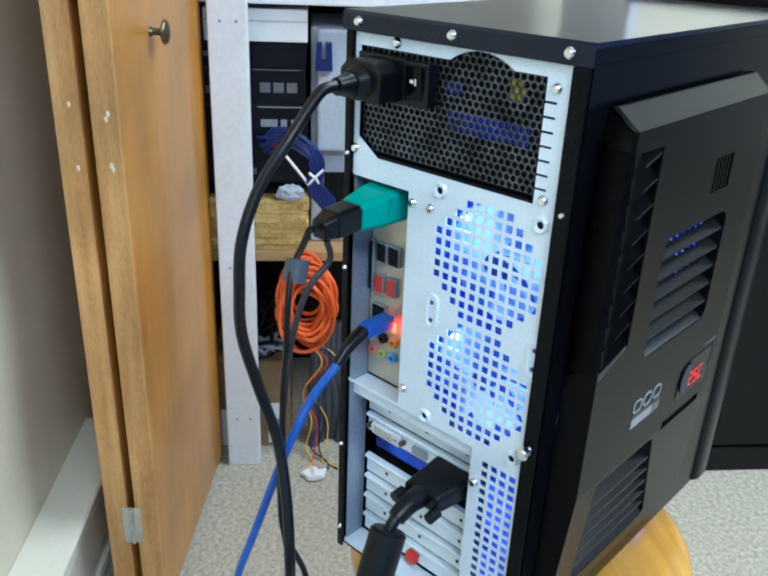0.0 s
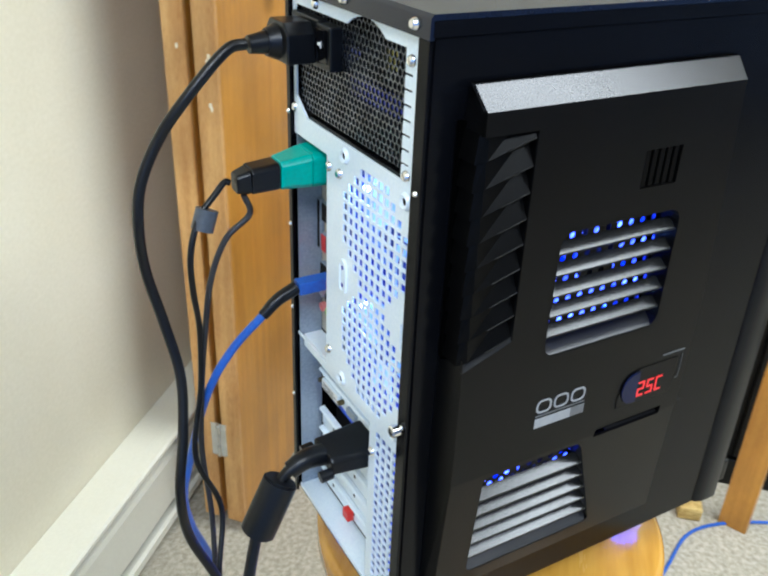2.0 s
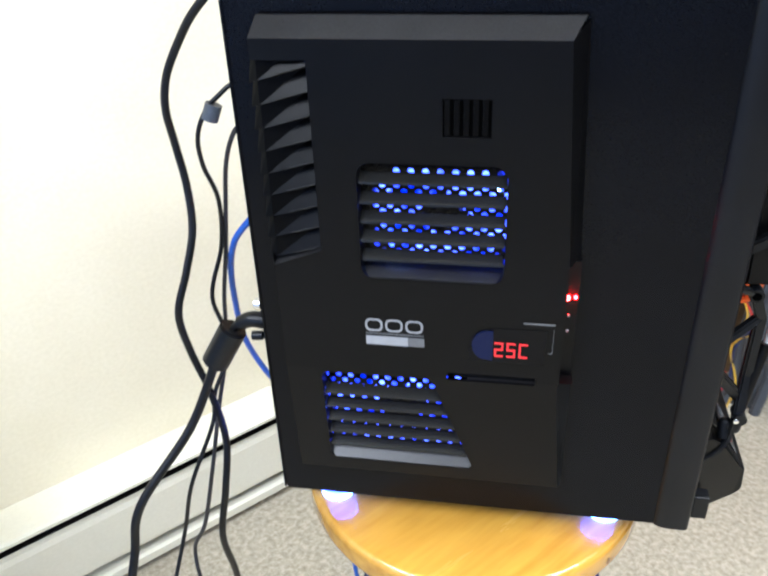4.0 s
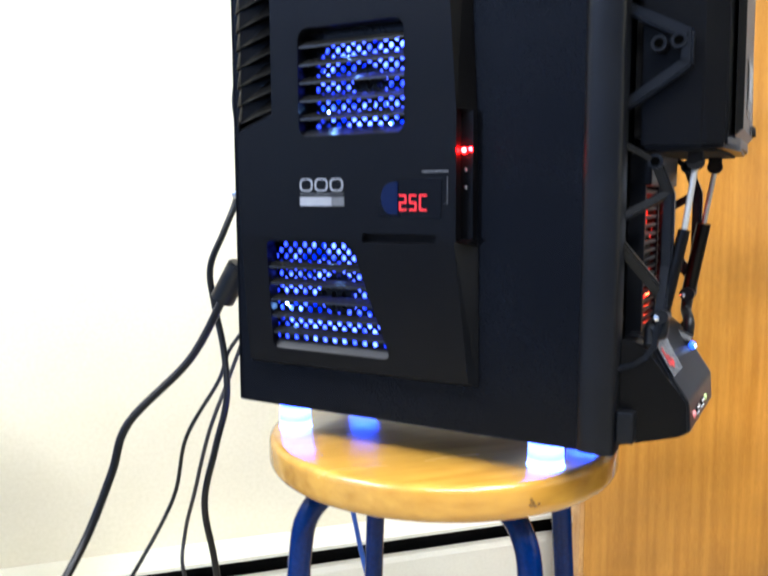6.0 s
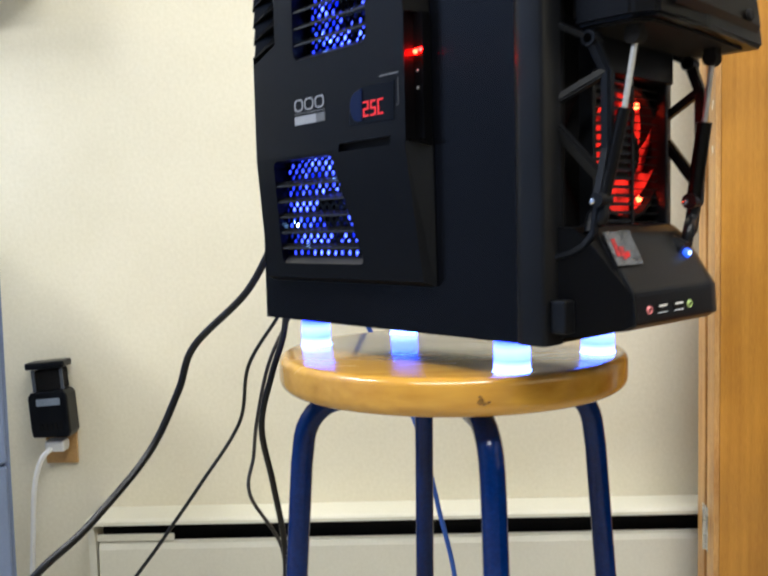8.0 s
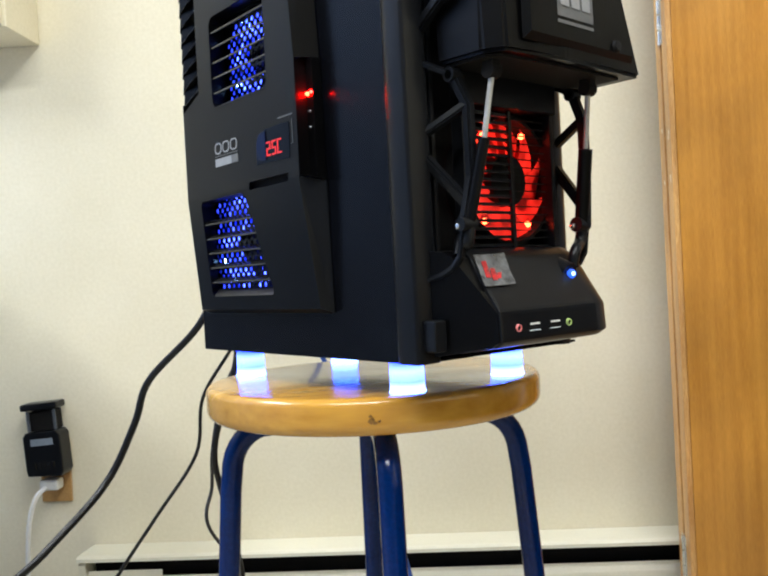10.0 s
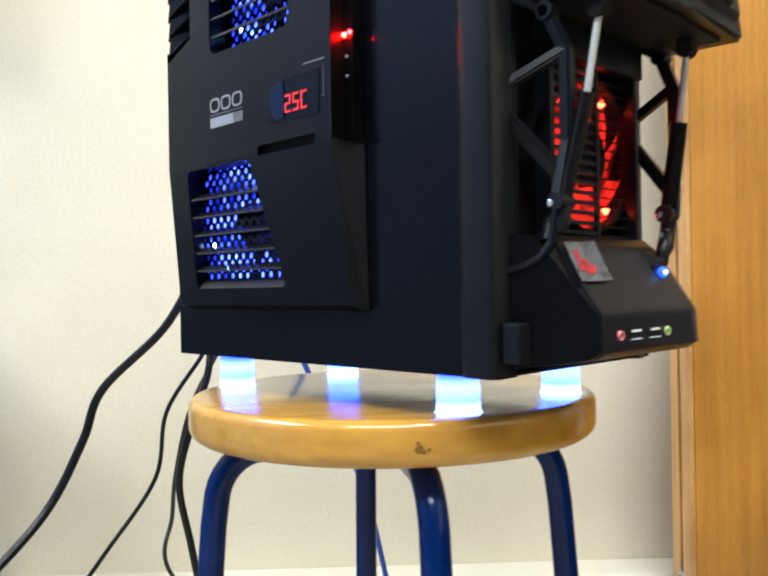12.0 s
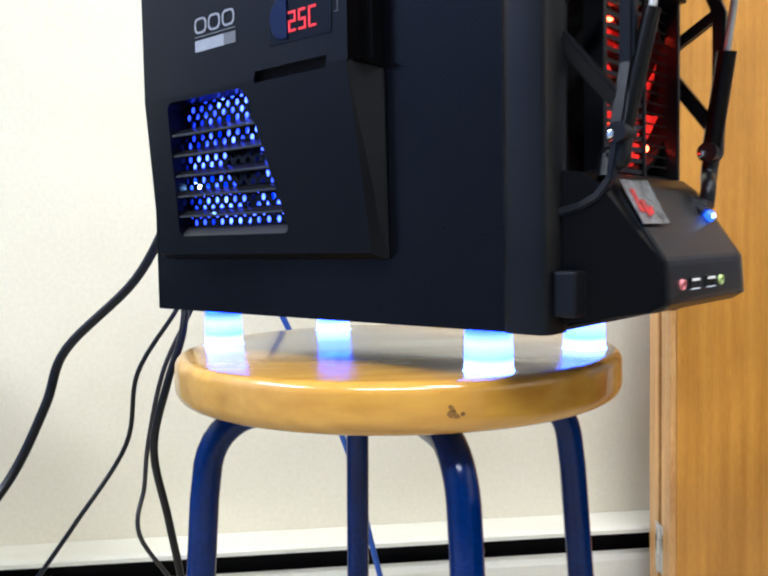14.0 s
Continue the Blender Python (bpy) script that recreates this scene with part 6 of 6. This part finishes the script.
kb = cable("keyboard_cable", "thin dark keyboard cable with a grey ferrite", [(0.074, 0.143, 0.912), (0.072, 0.146, 0.9129), (0.064, 0.150, 0.9064), (0.052, 0.157, 0.8934), (0.042, 0.160, 0.8712), (0.043, 0.161, 0.8433), (0.054, 0.164, 0.8057), (0.050, 0.165, 0.7582), (0.032, 0.165, 0.7075), (0.035, 0.149, 0.6582), (0.008, 0.142, 0.6174), (-0.005, 0.133, 0.5876), (-0.041, 0.128, 0.5308), (-0.056, 0.139, 0.4608), (-0.101, 0.114, 0.3933), (-0.143, 0.106, 0.3349), (-0.213, 0.111, 0.2332), (-0.252, 0.111, 0.0985), (-0.320, 0.120, 0.0035), (-0.460, 0.130, 0.0032)], 0.0022, M_CABLE)
bm = bmesh.new()
add_prism(bm, plug_outline(0.149, 0.0165, 0.3180, 0.0125), "x", 0.016, -0.004, plug_outline(0.149, 0.0150, 0.3170, 0.0120), bevel=0.0010)
add_prism(bm, plug_outline(0.149, 0.0150, 0.3170, 0.0120), "x", -0.0041, -0.0255, plug_outline(0.149, 0.0108, 0.3150, 0.0098), bevel=0.0014)
local_part("adapter", bm, M_GREEN, kb, "teal green plug adapter")
bm = bmesh.new()
add_prism(bm, plug_outline(0.149, 0.0104, 0.3148, 0.0095), "x", -0.0258, -0.046, plug_outline(0.149, 0.0096, 0.3135, 0.0090), bevel=0.0016)
add_prism(bm, plug_outline(0.149, 0.0090, 0.3133, 0.0084), "x", -0.0461, -0.0555, plug_outline(0.149, 0.0066, 0.3120, 0.0064), bevel=0.0012)
local_part("plug", bm, M_PLUG, kb, "black plug")
bm = bmesh.new()
add_tube(bm, [(0.0585, 0.1535, 0.898), (0.0535, 0.156, 0.8845)], 0.0076, 16)
part("ferrite", bm, M_FERRITE, kb, "grey ferrite bead", True)
cable("mouse_cable", "thin dark mouse cable beside the keyboard cable", [(0.077, 0.135, 0.9035), (0.081, 0.133, 0.8878), (0.071, 0.147, 0.8719), (0.064, 0.157, 0.8427), (0.060, 0.163, 0.7999), (0.055, 0.167, 0.7517), (0.045, 0.166, 0.7031), (0.034, 0.157, 0.6496), (0.010, 0.146, 0.5918), (-0.017, 0.128, 0.5338), (-0.034, 0.133, 0.466), (-0.043, 0.155, 0.4157), (-0.047, 0.142, 0.3719), (-0.016, 0.182, 0.2898), (-0.022, 0.243, 0.1793), (-0.029, 0.278, 0.0771), (-0.060, 0.290, 0.003), (-0.150, 0.300, 0.003)], 0.0022, M_CABLE_GREY)

# network lead
nw = cable("network_cable", "bright blue network cable running down behind the stool", [room(-0.012, 0.148, 0.2235), room(-0.028, 0.147, 0.217), (0.082, 0.128, 0.806), (0.073, 0.145, 0.785), (0.061, 0.158, 0.762), (0.059, 0.171, 0.727), (0.066, 0.187, 0.674), (0.078, 0.203, 0.618), (0.10, 0.21, 0.56), (0.135, 0.215, 0.49), (0.165, 0.22, 0.41), (0.185, 0.225, 0.32), (0.205, 0.22, 0.22), (0.20, 0.2, 0.12), (0.22, 0.16, 0.03), (0.30, 0.05, 0.0036), (0.45, -0.15, 0.0034), (0.6, -0.31, 0.0034), (0.72, -0.37, 0.0034), (0.82, -0.42, 0.0034), (0.87, -0.5, 0.0034), (0.9, -0.62, 0.0034)], 0.0032, M_BLUE_CABLE)
bm = add_box(bmesh.new(), -0.012, 0.0148, 0.1425, 0.1535, 0.2185, 0.2285, 0.0012)
local_part("plug", bm, M_BLUE_CABLE, nw)
bm = bmesh.new()
add_tube(bm, curve([(-0.0122, 0.148, 0.2235), (-0.028, 0.147, 0.217), (-0.040, 0.1464, 0.2068)], 4), 0.0054, 14, r_end=0.0042)
local_part("boot", bm, M_PLUG, nw, "black plug boot", True)

# monitor lead
vg = cable("monitor_cable", "thick black monitor cable with a ferrite block", [room(-0.0262, 0.0735, 0.1262), room(-0.040, 0.0724, 0.1275), room(-0.052, 0.0728, 0.122), room(-0.060, 0.0725, 0.1135), room(-0.069, 0.0700, 0.0985), room(-0.080, 0.0680, 0.079), (-0.037, 0.108, 0.6181), (-0.099, 0.109, 0.5577), (-0.118, 0.104, 0.5071), (-0.149, 0.084, 0.4418), (-0.198, 0.025, 0.3827), (-0.258, -0.015, 0.3222), (-0.295, -0.049, 0.1925), (-0.360, -0.061, 0.0793), (-0.460, -0.060, 0.0066), (-0.600, -0.050, 0.0066)], 0.0043, M_CABLE)
bm = bmesh.new()
add_prism(bm, [(0.054, 0.1165), (0.093, 0.1165), (0.093, 0.1295), (0.090, 0.1325), (0.057, 0.1325), (0.054, 0.1295)], "x", 0.0135, -0.026, [(0.058, 0.118), (0.089, 0.118), (0.089, 0.129), (0.0865, 0.1315), (0.0605, 0.1315), (0.058, 0.129)], bevel=0.0018)
local_part("plug", bm, M_PLUG, vg, "black video plug with thumbscrews")
bm = bmesh.new()
add_tube(bm, curve([(-0.0262, 0.0735, 0.1262), (-0.040, 0.0724, 0.1275), (-0.052, 0.0728, 0.122)], 4), 0.0082, 14, r_end=0.0066)
local_part("strain_relief", bm, M_PLUG, vg, smooth=True)
for y in (0.0575, 0.0895):
    bm = bmesh.new()
    add_tube(bm, [(-0.0262, y, 0.1215), (-0.0355, y, 0.1205)], 0.0042, 12)
    local_part("thumbscrew", bm, M_PLUG, vg, smooth=True)
bm = bmesh.new()
add_tube(bm, [(-0.0585, 0.0727, 0.1165), (-0.0805, 0.0680, 0.0785)], 0.0128, 22)
bmesh.ops.bevel(bm, geom=[e for e in bm.edges if len(e.link_faces) == 2 and any(len(f.verts) > 4 for f in e.link_faces)], offset=0.0018, segments=2, affect="EDGES")
local_part("ferrite", bm, M_PLUG, vg, "black ferrite block", True)
